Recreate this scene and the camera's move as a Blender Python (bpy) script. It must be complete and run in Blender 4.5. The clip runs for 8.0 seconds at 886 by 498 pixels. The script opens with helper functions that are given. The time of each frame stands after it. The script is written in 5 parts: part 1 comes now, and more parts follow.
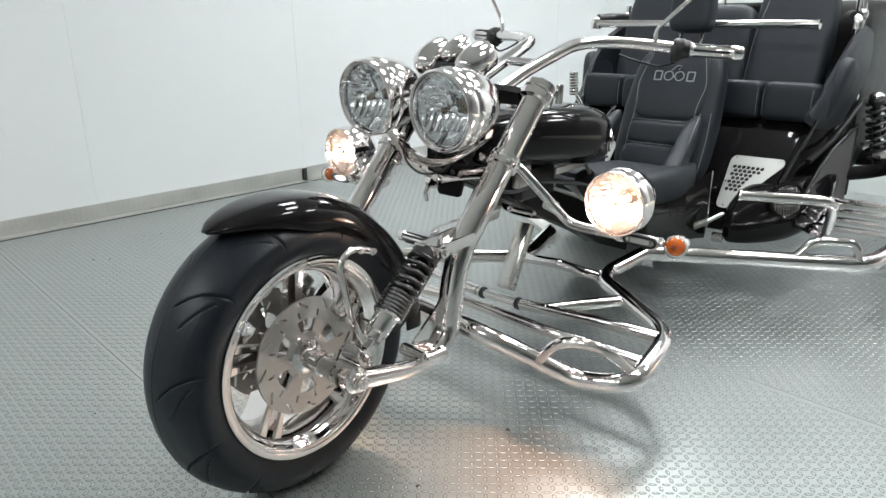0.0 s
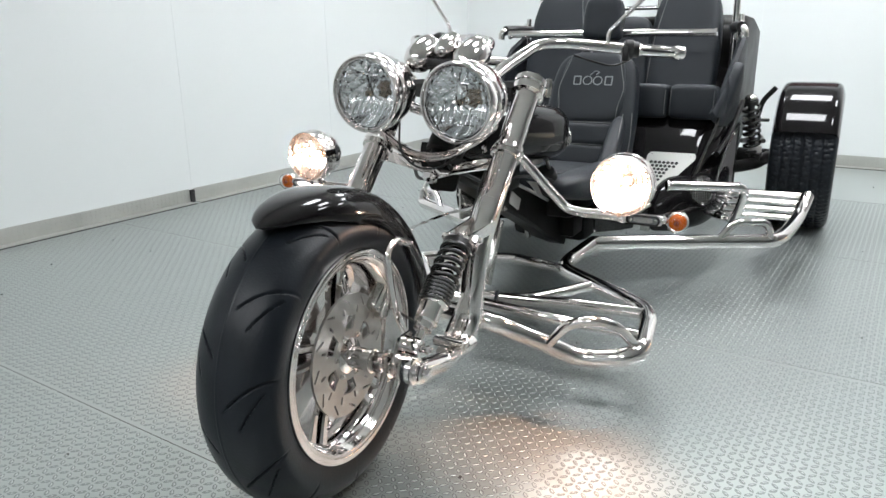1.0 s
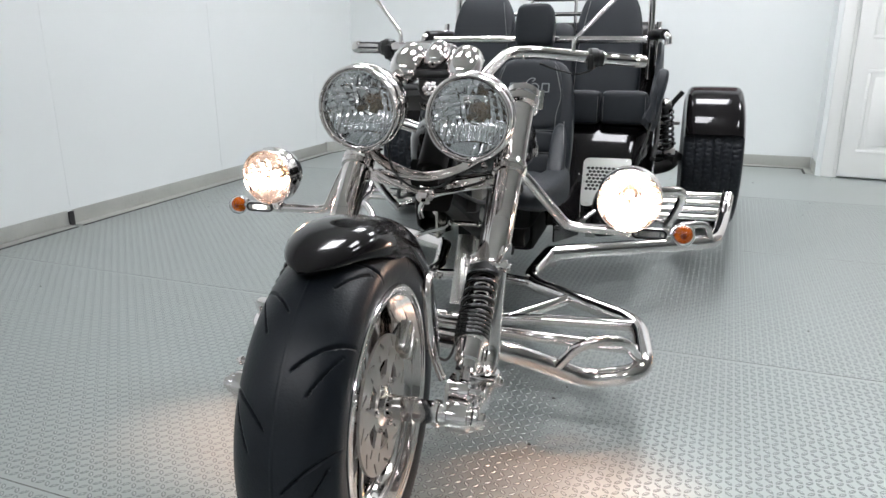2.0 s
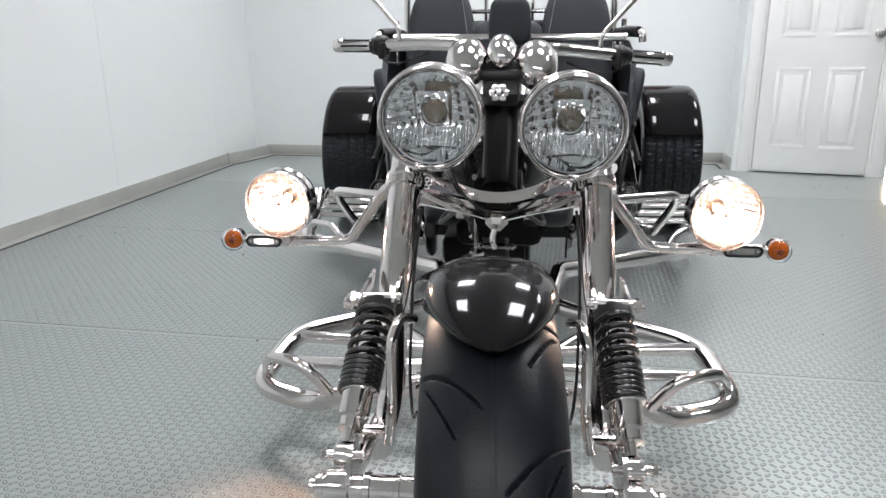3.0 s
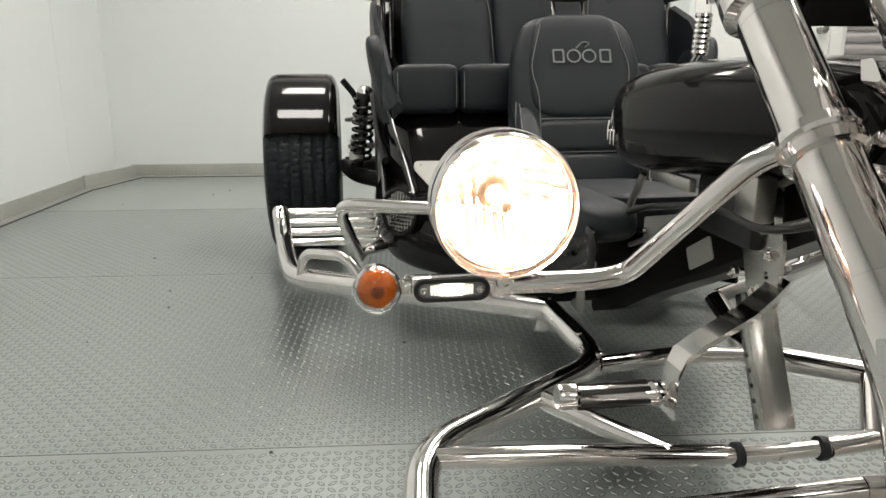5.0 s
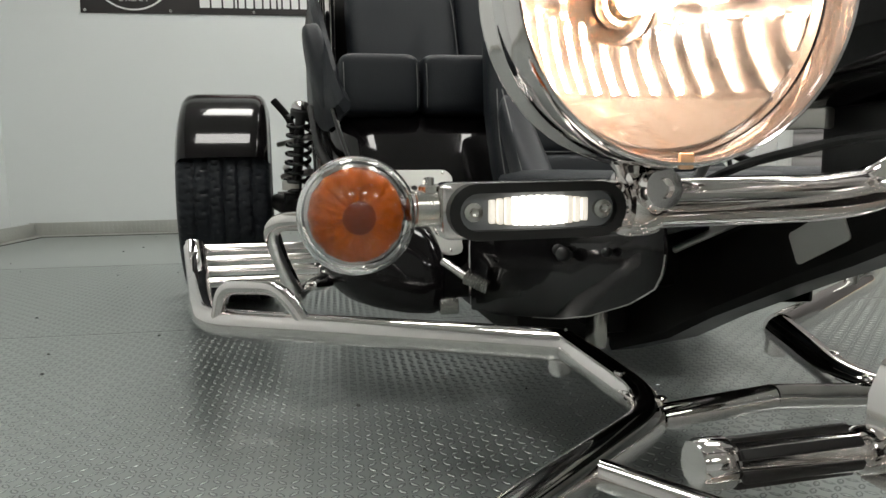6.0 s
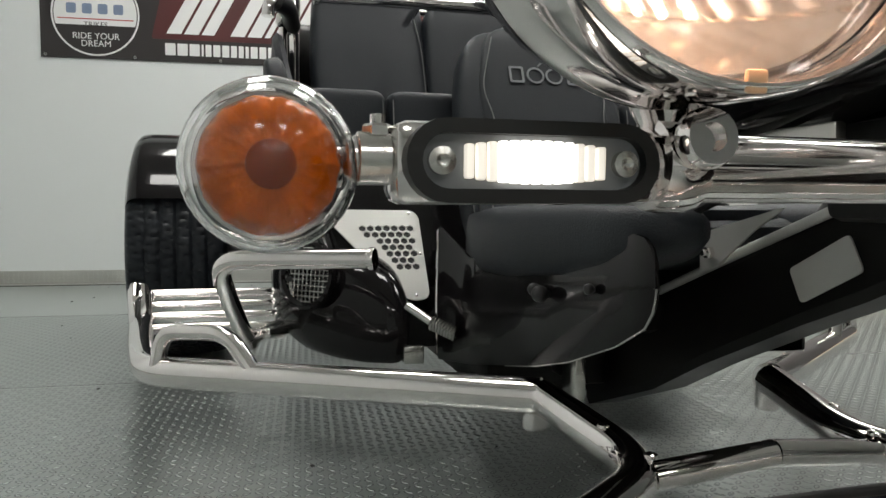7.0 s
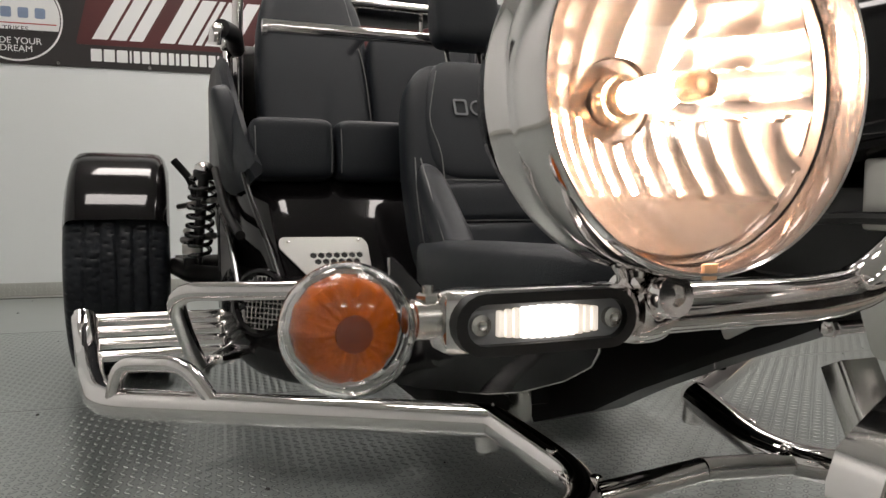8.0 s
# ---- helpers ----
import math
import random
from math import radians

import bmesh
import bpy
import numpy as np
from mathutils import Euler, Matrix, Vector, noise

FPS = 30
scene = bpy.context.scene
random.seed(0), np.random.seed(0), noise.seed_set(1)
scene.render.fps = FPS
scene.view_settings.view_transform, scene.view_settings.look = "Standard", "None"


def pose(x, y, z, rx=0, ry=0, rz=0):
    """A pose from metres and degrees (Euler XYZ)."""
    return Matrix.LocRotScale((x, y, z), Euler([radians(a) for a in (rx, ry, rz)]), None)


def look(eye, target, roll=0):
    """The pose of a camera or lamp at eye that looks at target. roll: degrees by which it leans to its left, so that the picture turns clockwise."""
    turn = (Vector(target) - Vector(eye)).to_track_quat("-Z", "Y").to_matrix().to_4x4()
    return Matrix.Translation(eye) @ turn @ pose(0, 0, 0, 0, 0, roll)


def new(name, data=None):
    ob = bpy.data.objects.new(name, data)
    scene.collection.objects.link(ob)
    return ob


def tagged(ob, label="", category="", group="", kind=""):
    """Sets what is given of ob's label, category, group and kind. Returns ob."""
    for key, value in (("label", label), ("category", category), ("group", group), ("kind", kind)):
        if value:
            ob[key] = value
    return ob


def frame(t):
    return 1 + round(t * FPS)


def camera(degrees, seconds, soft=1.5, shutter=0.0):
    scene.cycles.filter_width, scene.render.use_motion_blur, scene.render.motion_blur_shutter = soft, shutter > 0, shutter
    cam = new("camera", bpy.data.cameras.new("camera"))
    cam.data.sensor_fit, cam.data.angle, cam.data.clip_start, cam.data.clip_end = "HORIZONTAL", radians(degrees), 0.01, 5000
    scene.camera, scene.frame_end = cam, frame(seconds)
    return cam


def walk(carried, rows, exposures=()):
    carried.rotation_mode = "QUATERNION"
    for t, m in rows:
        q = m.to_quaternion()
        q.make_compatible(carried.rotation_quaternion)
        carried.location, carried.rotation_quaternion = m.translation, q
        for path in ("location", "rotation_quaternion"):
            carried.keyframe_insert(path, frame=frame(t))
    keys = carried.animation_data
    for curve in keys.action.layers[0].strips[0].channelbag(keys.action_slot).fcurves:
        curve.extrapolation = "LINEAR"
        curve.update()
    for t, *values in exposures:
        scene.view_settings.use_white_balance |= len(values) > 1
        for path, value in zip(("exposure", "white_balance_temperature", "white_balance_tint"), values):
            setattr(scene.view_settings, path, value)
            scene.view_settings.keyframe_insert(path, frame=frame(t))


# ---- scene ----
cam = camera(63.7, 8.0)
EXPOSURES = [(0.0, 0.50, 6350, 11), (1.2, 0.44, 6300, 12), (2.3, 0.20, 6300, 15), (3.5, 0.20, 6450, 17), (4.5, 0.20, 6900, 13), (5.2, 0.04, 7100, 12), (6.3, -0.36, 6800, 10), (7.5, -0.25, 6850, 12), (8.0, -0.44, 7100, 17)]
PATH = [
    (0, (1.191, -1.162, 0.966), (-0.100, 0.229, 0.337), -1.0),
    (0.5, (1.047, -1.301, 0.922), (-0.060, 0.257, 0.336), -0.6),
    (1, (0.877, -1.427, 0.903), (-0.051, 0.250, 0.334), -0.7),
    (1.2, (0.822, -1.468, 0.904), (-0.037, 0.248, 0.339), -0.7),
    (2.3, (0.377, -1.383, 0.926), (-0.083, 0.479, 0.357), -0.3),
    (2.5, (0.281, -1.338, 0.921), (-0.116, 0.538, 0.356), -0.4),
    (3, (0.056, -1.238, 0.909), (-0.151, 0.670, 0.343), -0.5),
    (3.5, (-0.142, -1.144, 0.887), (-0.206, 0.771, 0.319), -0.6),
    (4, (-0.328, -0.967, 0.846), (-0.314, 0.945, 0.26), -0.4),
    (4.5, (-0.482, -0.741, 0.812), (-0.356, 1.171, 0.238), -0.2),
    (5, (-0.587, -0.485, 0.711), (-0.334, 1.435, 0.214), -0.2),
    (5.2, (-0.598, -0.388, 0.646), (-0.290, 1.533, 0.181), -0.3),
    (6.3, (-0.588, -0.035, 0.498), (-0.112, 1.895, 0.279), -0.1),
    (6.5, (-0.577, -0.021, 0.484), (-0.082, 1.910, 0.313), 0.6),
    (7, (-0.570, 0.001, 0.481), (-0.036, 1.924, 0.349), 0.3),
    (7.3, (-0.564, 0.000, 0.48), (-0.005, 1.916, 0.354), 0.3),
    (7.5, (-0.566, -0.008, 0.485), (0.012, 1.904, 0.364), 0.4),
    (7.8, (-0.592, -0.026, 0.511), (0.056, 1.863, 0.386), 0.3),
    (8, (-0.624, -0.044, 0.538), (0.097, 1.816, 0.405), 0.2),
]
walk(cam, [(t, look(eye, target, roll)) for t, eye, target, roll in PATH], EXPOSURES)

# ---- light ----
ROOM = pose(0, 0, 0, 0, 0, -4.4)
world = bpy.data.worlds.new("world")
scene.world = world
world.use_nodes = True
sky = world.node_tree.nodes.new("ShaderNodeTexSky")
sky.sky_type, sky.sun_disc = "NISHITA", False
sky.sun_elevation, sky.sun_rotation = radians(11), radians(25)
world.node_tree.links.new(sky.outputs[0], world.node_tree.nodes["Background"].inputs[0])
world.node_tree.nodes["Background"].inputs[1].default_value = 0.15
sun = new("sun", bpy.data.lights.new("sun", "SUN"))
sun.data.energy, sun.data.angle, sun.data.color = 5.0, radians(0.5), (1.0, 0.97, 0.93)
sun.matrix_world = ROOM @ look((3.6, 9.5, 2.0), (0, 0, 0))


# ---- materials ----
def mat(name, color, rough=0.5, metal=0.0, vary=0.15, scale=6.0, bump=0.0, bump_scale=200.0, coat=0.0, rough_vary=0.1, **more):
    """A surface with broad and fine variation of colour and gloss and a fine relief."""
    m = bpy.data.materials.new(name)
    m.use_nodes = True
    nt = m.node_tree
    b = nt.nodes["Principled BSDF"]
    tc = nt.nodes.new("ShaderNodeTexCoord")
    n1 = nt.nodes.new("ShaderNodeTexNoise")
    n1.inputs["Scale"].default_value, n1.inputs["Detail"].default_value = scale, 6
    n2 = nt.nodes.new("ShaderNodeTexNoise")
    n2.inputs["Scale"].default_value, n2.inputs["Detail"].default_value = bump_scale, 3
    nt.links.new(tc.outputs["Object"], n1.inputs["Vector"])
    nt.links.new(tc.outputs["Object"], n2.inputs["Vector"])
    mix = nt.nodes.new("ShaderNodeMix")
    mix.data_type = "RGBA"
    mix.inputs[6].default_value = (*[c * (1 - vary) for c in color], 1)
    mix.inputs[7].default_value = (*[min(1, c * (1 + vary)) for c in color], 1)
    nt.links.new(n1.outputs[0], mix.inputs[0])
    nt.links.new(mix.outputs[2], b.inputs["Base Color"])
    ramp = nt.nodes.new("ShaderNodeMapRange")
    ramp.inputs[3].default_value, ramp.inputs[4].default_value = max(0, rough * (1 - rough_vary)), min(1, rough * (1 + rough_vary))
    nt.links.new(n1.outputs[0], ramp.inputs[0])
    nt.links.new(ramp.outputs[0], b.inputs["Roughness"])
    b.inputs["Metallic"].default_value = metal
    b.inputs["Coat Weight"].default_value = coat
    b.inputs["Coat Roughness"].default_value = 0.03
    if bump:
        bp = nt.nodes.new("ShaderNodeBump")
        bp.inputs["Strength"].default_value, bp.inputs["Distance"].default_value = bump, 0.002
        nt.links.new(n2.outputs[0], bp.inputs["Height"])
        nt.links.new(bp.outputs[0], b.inputs["Normal"])
    for key, value in more.items():
        b.inputs[key.replace("_", " ")].default_value = value
    return m


def glow(name, color, strength):
    m = bpy.data.materials.new(name)
    m.use_nodes = True
    b = m.node_tree.nodes["Principled BSDF"]
    b.inputs["Base Color"].default_value = (*color, 1)
    b.inputs["Emission Color"].default_value = (*color, 1)
    b.inputs["Emission Strength"].default_value = strength
    return m


def thin_glass(name):
    """A clear sheet: straight through, with the gloss of glass on top."""
    m = bpy.data.materials.new(name)
    m.use_nodes = True
    nt = m.node_tree
    nt.nodes.remove(nt.nodes["Principled BSDF"])
    clear, gloss = nt.nodes.new("ShaderNodeBsdfTransparent"), nt.nodes.new("ShaderNodeBsdfGlossy")
    clear.inputs[0].default_value = (0.97, 0.975, 0.98, 1)
    gloss.inputs["Roughness"].default_value = 0.02
    edge, add, mix = nt.nodes.new("ShaderNodeLayerWeight"), nt.nodes.new("ShaderNodeMath"), nt.nodes.new("ShaderNodeMixShader")
    edge.inputs["Blend"].default_value = 0.06
    add.inputs[1].default_value = 0.03
    nt.links.new(edge.outputs["Facing"], add.inputs[0])
    nt.links.new(add.outputs[0], mix.inputs[0])
    nt.links.new(clear.outputs[0], mix.inputs[1])
    nt.links.new(gloss.outputs[0], mix.inputs[2])
    nt.links.new(mix.outputs[0], nt.nodes["Material Output"].inputs["Surface"])
    return m


CHROME = mat("chrome", (0.84, 0.80, 0.785), 0.075, 1.0, 0.04, 9, rough_vary=0.5, bump=0.01, bump_scale=25)
DISC = mat("ground_disc_steel", (0.50, 0.485, 0.46), 0.33, 0.9, 0.10, 60, rough_vary=0.2)
STEEL = mat("brushed_steel", (0.60, 0.59, 0.56), 0.24, 1.0, 0.10, 30, rough_vary=0.3)
ALLOY = mat("bare_alloy", (0.52, 0.50, 0.47), 0.34, 1.0, 0.12, 40)
PAINT = mat("black_paint", (0.0078, 0.0070, 0.0076), 0.16, 0.0, 0.2, 3, coat=0.48, Specular_IOR_Level=0.05)
FRAME = mat("black_frame_paint", (0.007, 0.0068, 0.0065), 0.42, 0.0, 0.2, 8, coat=0.05, rough_vary=0.3, Specular_IOR_Level=0.15)
RUBBER = mat("tyre_rubber", (0.0100, 0.0128, 0.0172), 0.38, 0.0, 0.5, 22, bump=0.2, bump_scale=260, Specular_IOR_Level=0.32, rough_vary=0.25)
PLASTIC = mat("black_plastic", (0.013, 0.013, 0.013), 0.42, 0.0, 0.2, 20, bump=0.08)
LEATHER = mat("black_leather", (0.0150, 0.0185, 0.0235), 0.47, 0.0, 0.18, 10, bump=0.35, bump_scale=420, Specular_IOR_Level=0.36)
SPRING = mat("black_spring", (0.011, 0.011, 0.011), 0.22, 0.0, 0.2, 30, coat=0.6)
THREAD = mat("grey_thread", (0.20, 0.20, 0.20), 0.7)
SILVER = mat("silver_thread", (0.24, 0.25, 0.26), 0.45)
WALL = mat("white_wall_panel", (0.715, 0.74, 0.735), 0.34, 0.0, 0.025, 0.8, bump=0.03, bump_scale=14)
DOORMAT = mat("white_door_paint", (0.80, 0.80, 0.78), 0.38, 0.0, 0.03, 2)
CEIL = mat("ceiling_paint", (0.72, 0.72, 0.70), 0.8, 0.0, 0.04, 2)
TREAD = mat("aluminium_tread_plate", (0.47, 0.475, 0.445), 0.42, 0.6, 0.2, 5, rough_vary=0.35)
SHUTTER = mat("grey_shutter", (0.40, 0.38, 0.38), 0.45, 0.3, 0.12, 4)
OUTSIDE = mat("concrete_yard", (0.50, 0.49, 0.46), 0.9, 0.0, 0.1, 1.5)
GLASS = mat("clear_lens", (0.96, 0.96, 0.95), 0.015, 0.0, 0.01, 20, Transmission_Weight=1.0, IOR=1.35)
LAMPGLASS = thin_glass("lamp_glass")
REFLECT = mat("reflector", (0.95, 0.95, 0.955), 0.035, 1.0, 0.03, 30)
# the lit bulb's warm glow is tinted into this reflector's colour
WARMREFLECT = mat("warm_tinted_reflector", (0.90, 0.81, 0.75), 0.15, 1.0, 0.05, 30)
AMBER = mat("amber_lens", (0.76, 0.13, 0.004), 0.10, 0.0, 0.6, 120, bump=0.9, bump_scale=160, Transmission_Weight=0.3, IOR=1.45)
# peach base colour stands in for lamp glow shining through the tab
TAB = mat("glow_coloured_tab", (0.80, 0.50, 0.30), 0.3)
BANNERMAT = mat("banner_black", (0.022, 0.018, 0.018), 0.42, 0.0, 0.15, 3)
BANNERRED = mat("banner_red", (0.075, 0.012, 0.012), 0.42, 0.0, 0.4, 3)
PRINT = mat("banner_white_print", (0.78, 0.78, 0.77), 0.45, 0.0, 0.03, 3)
PRINTRED = mat("banner_red_print", (0.45, 0.03, 0.03), 0.45)
PRINTBLUE = mat("banner_blue_print", (0.20, 0.26, 0.38), 0.45)
BRASS = mat("bulb_cap", (0.34, 0.27, 0.20), 0.25, 1.0)
PLATE = mat("pale_step_plate", (0.60, 0.60, 0.57), 0.36, 0.35, 0.06, 12)
MESHGREY = mat("grey_mesh_panel", (0.24, 0.23, 0.23), 0.45, 0.5, 0.3, 300)
BULB = glow("lit_bulb", (1.0, 0.76, 0.58), 620.0)
LED = glow("lit_led", (1.0, 0.98, 0.93), 3.2)
LEDSIDE = glow("lit_led_side", (1.0, 0.95, 0.86), 0.8)
PANEL = glow("ceiling_diffuser", (0.985, 1.0, 0.995), 26.0)

# floor: worn grey-green coating over tread plate
FLOOR = mat("grey_floor_coating", (0.39, 0.425, 0.41), 0.34, 0.62, 0.07, 1.3, bump=0.06, bump_scale=60, coat=0.3, rough_vary=0.2, Coat_Roughness=0.16)
LOZENGE = mat("worn_lozenge_coating", (0.40, 0.435, 0.42), 0.46, 0.5, 0.12, 9.0, rough_vary=0.25)
DARKRING = mat("darker_floor_ring", (0.19, 0.205, 0.20), 0.45, 0.35, 0.3, 5)
SPOT = mat("dark_speck", (0.05, 0.05, 0.048), 0.7)
DARKAMBER = mat("dark_amber", (0.20, 0.035, 0.008), 0.15, 0.0, 0.4, 200)
SEAM = mat("dark_seam", (0.12, 0.12, 0.11), 0.8)


# ---- shape helpers ----
def V(*a):
    return Vector(a)


def part(name, bm, material, parent=None, label="", sharp=0.6):
    """Links a bmesh as one mesh object under a thing or a part."""
    bmesh.ops.recalc_face_normals(bm, faces=bm.faces[:])
    for f in bm.faces:
        f.smooth = True
    for e in bm.edges:
        if len(e.link_faces) == 2 and e.calc_face_angle(0) > sharp:
            e.smooth = False
    me = bpy.data.meshes.new(name)
    bm.to_mesh(me)
    bm.free()
    me.materials.append(material)
    ob = new(name, me)
    if parent:
        ob.parent = parent
        if parent.type == "EMPTY":
            ob.matrix_parent_inverse = parent.matrix_basis.inverted()
    if label:
        tagged(ob, label)
    return ob


def thing(name, label, category, at, group="", kind=""):
    ob = new(name)
    ob.empty_display_size = 0.1
    ob.matrix_basis = Matrix.Translation(at)
    return tagged(ob, label, category, group, kind)


def merged(*bms):
    out = bmesh.new()
    for b in bms:
        me = bpy.data.meshes.new("tmp")
        b.to_mesh(me)
        b.free()
        out.from_mesh(me)
        bpy.data.meshes.remove(me)
    return out


def moved(bm, m):
    bmesh.ops.transform(bm, matrix=m, verts=bm.verts[:])
    return bm


def rounded(points, radius, steps=6):
    """A polyline with its corners rounded."""
    pts = [Vector(p) for p in points]
    out = [pts[0]]
    for a, b, c in zip(pts, pts[1:], pts[2:]):
        d = min(radius, (a - b).length * 0.49, (c - b).length * 0.49)
        p, q = b + (a - b).normalized() * d, b + (c - b).normalized() * d
        for i in range(steps + 1):
            u = i / steps
            out.append((1 - u) ** 2 * p + 2 * u * (1 - u) * b + u * u * q)
    return out + [pts[-1]]


def tube(points, r, seg=14, bend=0.06, closed=False, steps=6, cap=True):
    """A round bar along a path; r is one radius or one for each end."""
    pts = rounded(points, bend, steps) if bend else [Vector(p) for p in points]
    bm = bmesh.new()
    n = len(pts)
    rings, up = [], None
    for i, p in enumerate(pts):
        if closed:
            d = (pts[(i + 1) % n] - pts[i - 1]).normalized()
        else:
            d = (pts[min(i + 1, n - 1)] - pts[max(i - 1, 0)]).normalized()
        if up is None:
            up = d.orthogonal().normalized()
        up = (up - d * up.dot(d)).normalized()
        side = d.cross(up)
        rr = r if not isinstance(r, tuple) else r[0] + (r[1] - r[0]) * i / (n - 1)
        rings.append([bm.verts.new(p + rr * (math.cos(a) * up + math.sin(a) * side)) for a in (2 * math.pi * k / seg for k in range(seg))])
    pairs = list(zip(rings, rings[1:])) + ([(rings[-1], rings[0])] if closed else [])
    for a, b in pairs:
        for k in range(seg):
            bm.faces.new((a[k], a[(k + 1) % seg], b[(k + 1) % seg], b[k]))
    if cap and not closed:
        bm.faces.new(rings[0][::-1])
        bm.faces.new(rings[-1])
    return bm


def lathe(profile, m=None, seg=32, shape=None):
    """A turned body: (radius, height) along z, moved by m. shape(angle, r, h) may return another (r, h)."""
    bm = bmesh.new()
    rings = []
    for r, h in profile:
        if r < 1e-6:
            rings.append([bm.verts.new((0, 0, h))])
            continue
        ring = []
        for k in range(seg):
            a = 2 * math.pi * k / seg
            rr, hh = shape(a, r, h) if shape else (r, h)
            ring.append(bm.verts.new((rr * math.cos(a), rr * math.sin(a), hh)))
        rings.append(ring)
    for a, b in zip(rings, rings[1:]):
        for k in range(seg):
            j = (k + 1) % seg
            if len(a) == 1 and len(b) == 1:
                continue
            if len(a) == 1:
                bm.faces.new((a[0], b[k], b[j]))
            elif len(b) == 1:
                bm.faces.new((a[k], a[j], b[0]))
            else:
                bm.faces.new((a[k], a[j], b[j], b[k]))
    return moved(bm, m) if m else bm


def along(base, direction):
    """A pose whose z axis runs along direction."""
    return Matrix.Translation(base) @ Vector(direction).to_track_quat("Z", "Y").to_matrix().to_4x4()


def rod(a, b, r, seg=12, bevel=0.1):
    """A short round pin from a to b with softened ends."""
    a, b = Vector(a), Vector(b)
    h = (b - a).length
    e = r * bevel * 2
    return lathe([(0, 0), (r - e, 0), (r, e), (r, h - e), (r - e, h), (0, h)], along(a, b - a), seg)


def nut(at, direction, r=0.009, h=0.007):
    return merged(lathe([(0, 0), (r, 0), (r, h * 0.8), (r * 0.85, h), (0, h)], along(at, direction), 6),
                  lathe([(0, h), (r * 0.5, h), (r * 0.5, h * 1.7), (0, h * 1.8)], along(at, direction), 10))


def box(size, m, bevel=0.004, seg=2):
    bm = bmesh.new()
    bmesh.ops.create_cube(bm, size=1)
    bmesh.ops.scale(bm, vec=size, verts=bm.verts[:])
    if bevel:
        bmesh.ops.bevel(bm, geom=bm.edges[:], offset=bevel, segments=seg, affect="EDGES", profile=0.5)
    return moved(bm, m)


def span(lo, hi, bevel=0.0, m=None, seg=2):
    """A box between two corners."""
    lo, hi = Vector(lo), Vector(hi)
    b = box(hi - lo, Matrix.Translation((lo + hi) / 2), bevel, seg)
    return moved(b, m) if m else b


def pillow(size, m, power=0.35, u=28, v=18, dent=None):
    """A padded block: a superellipsoid of full size, moved by m."""
    bm = bmesh.new()

    def pw(c, e):
        return math.copysign(abs(c) ** e, c)

    rings = []
    for i in range(v + 1):
        la = -math.pi / 2 + math.pi * i / v
        if i in (0, v):
            rings.append([bm.verts.new((0, 0, size[2] / 2 * (-1 if i == 0 else 1)))])
            continue
        ring = []
        for k in range(u):
            lo = 2 * math.pi * k / u
            ring.append(bm.verts.new((size[0] / 2 * pw(math.cos(la), power) * pw(math.cos(lo), power),
                                      size[1] / 2 * pw(math.cos(la), power) * pw(math.sin(lo), power), size[2] / 2 * pw(math.sin(la), power))))
        rings.append(ring)
    for a, b in zip(rings, rings[1:]):
        for k in range(u):
            j = (k + 1) % u
            if len(a) == 1:
                bm.faces.new((a[0], b[k], b[j]))
            elif len(b) == 1:
                bm.faces.new((a[k], a[j], b[0]))
            else:
                bm.faces.new((a[k], a[j], b[j], b[k]))
    if dent:
        for p in bm.verts:
            p.co = dent(p.co)
    return moved(bm, m)


def loft(sections, cap=True):
    """A skin over rings of points of equal count."""
    bm = bmesh.new()
    rings = [[bm.verts.new(p) for p in s] for s in sections]
    n = len(rings[0])
    for a, b in zip(rings, rings[1:]):
        for k in range(n):
            bm.faces.new((a[k], a[(k + 1) % n], b[(k + 1) % n], b[k]))
    if cap:
        bm.faces.new(rings[0][::-1])
        bm.faces.new(rings[-1])
    return bm


def plate(outline, thick, m=None, holes=(), bevel=0.0):
    """A sheet with an outline in its own x and y, and holes through it."""
    bm = bmesh.new()
    for loop in (outline, *holes):
        vs = [bm.verts.new((x, y, 0)) for x, y in loop]
        for a, b in zip(vs, vs[1:] + vs[:1]):
            bm.edges.new((a, b))
    bmesh.ops.triangle_fill(bm, use_beauty=True, use_dissolve=False, edges=bm.edges[:])
    made = bmesh.ops.extrude_face_region(bm, geom=bm.faces[:])
    bmesh.ops.translate(bm, vec=(0, 0, thick), verts=[g for g in made["geom"] if isinstance(g, bmesh.types.BMVert)])
    return moved(bm, m) if m else bm


def soften(corners, r, steps=5):
    """A closed outline with rounded corners."""
    out = []
    n = len(corners)
    for i in range(n):
        a, b, c = Vector(corners[i - 1]), Vector(corners[i]), Vector(corners[(i + 1) % n])
        d = min(r, (a - b).length * 0.45, (c - b).length * 0.45)
        p, q = b + (a - b).normalized() * d, b + (c - b).normalized() * d
        for k in range(steps + 1):
            u = k / steps
            w = (1 - u) ** 2 * p + 2 * u * (1 - u) * b + u * u * q
            out.append((w.x, w.y))
    return out


def slot_outline(hw, hh, n=10):
    """An outline with straight sides and round ends."""
    ends = [math.pi * (k / n - 0.5) for k in range(n + 1)]
    return [(hw - hh + hh * math.cos(a), hh * math.sin(a)) for a in ends] + [(-hw + hh - hh * math.cos(a), -hh * math.sin(a)) for a in ends]


def ring_of(r, n, cx=0.0, cy=0.0, turn=0.0):
    return [(cx + r * math.cos(turn + 2 * math.pi * k / n), cy + r * math.sin(turn + 2 * math.pi * k / n)) for k in range(n)]


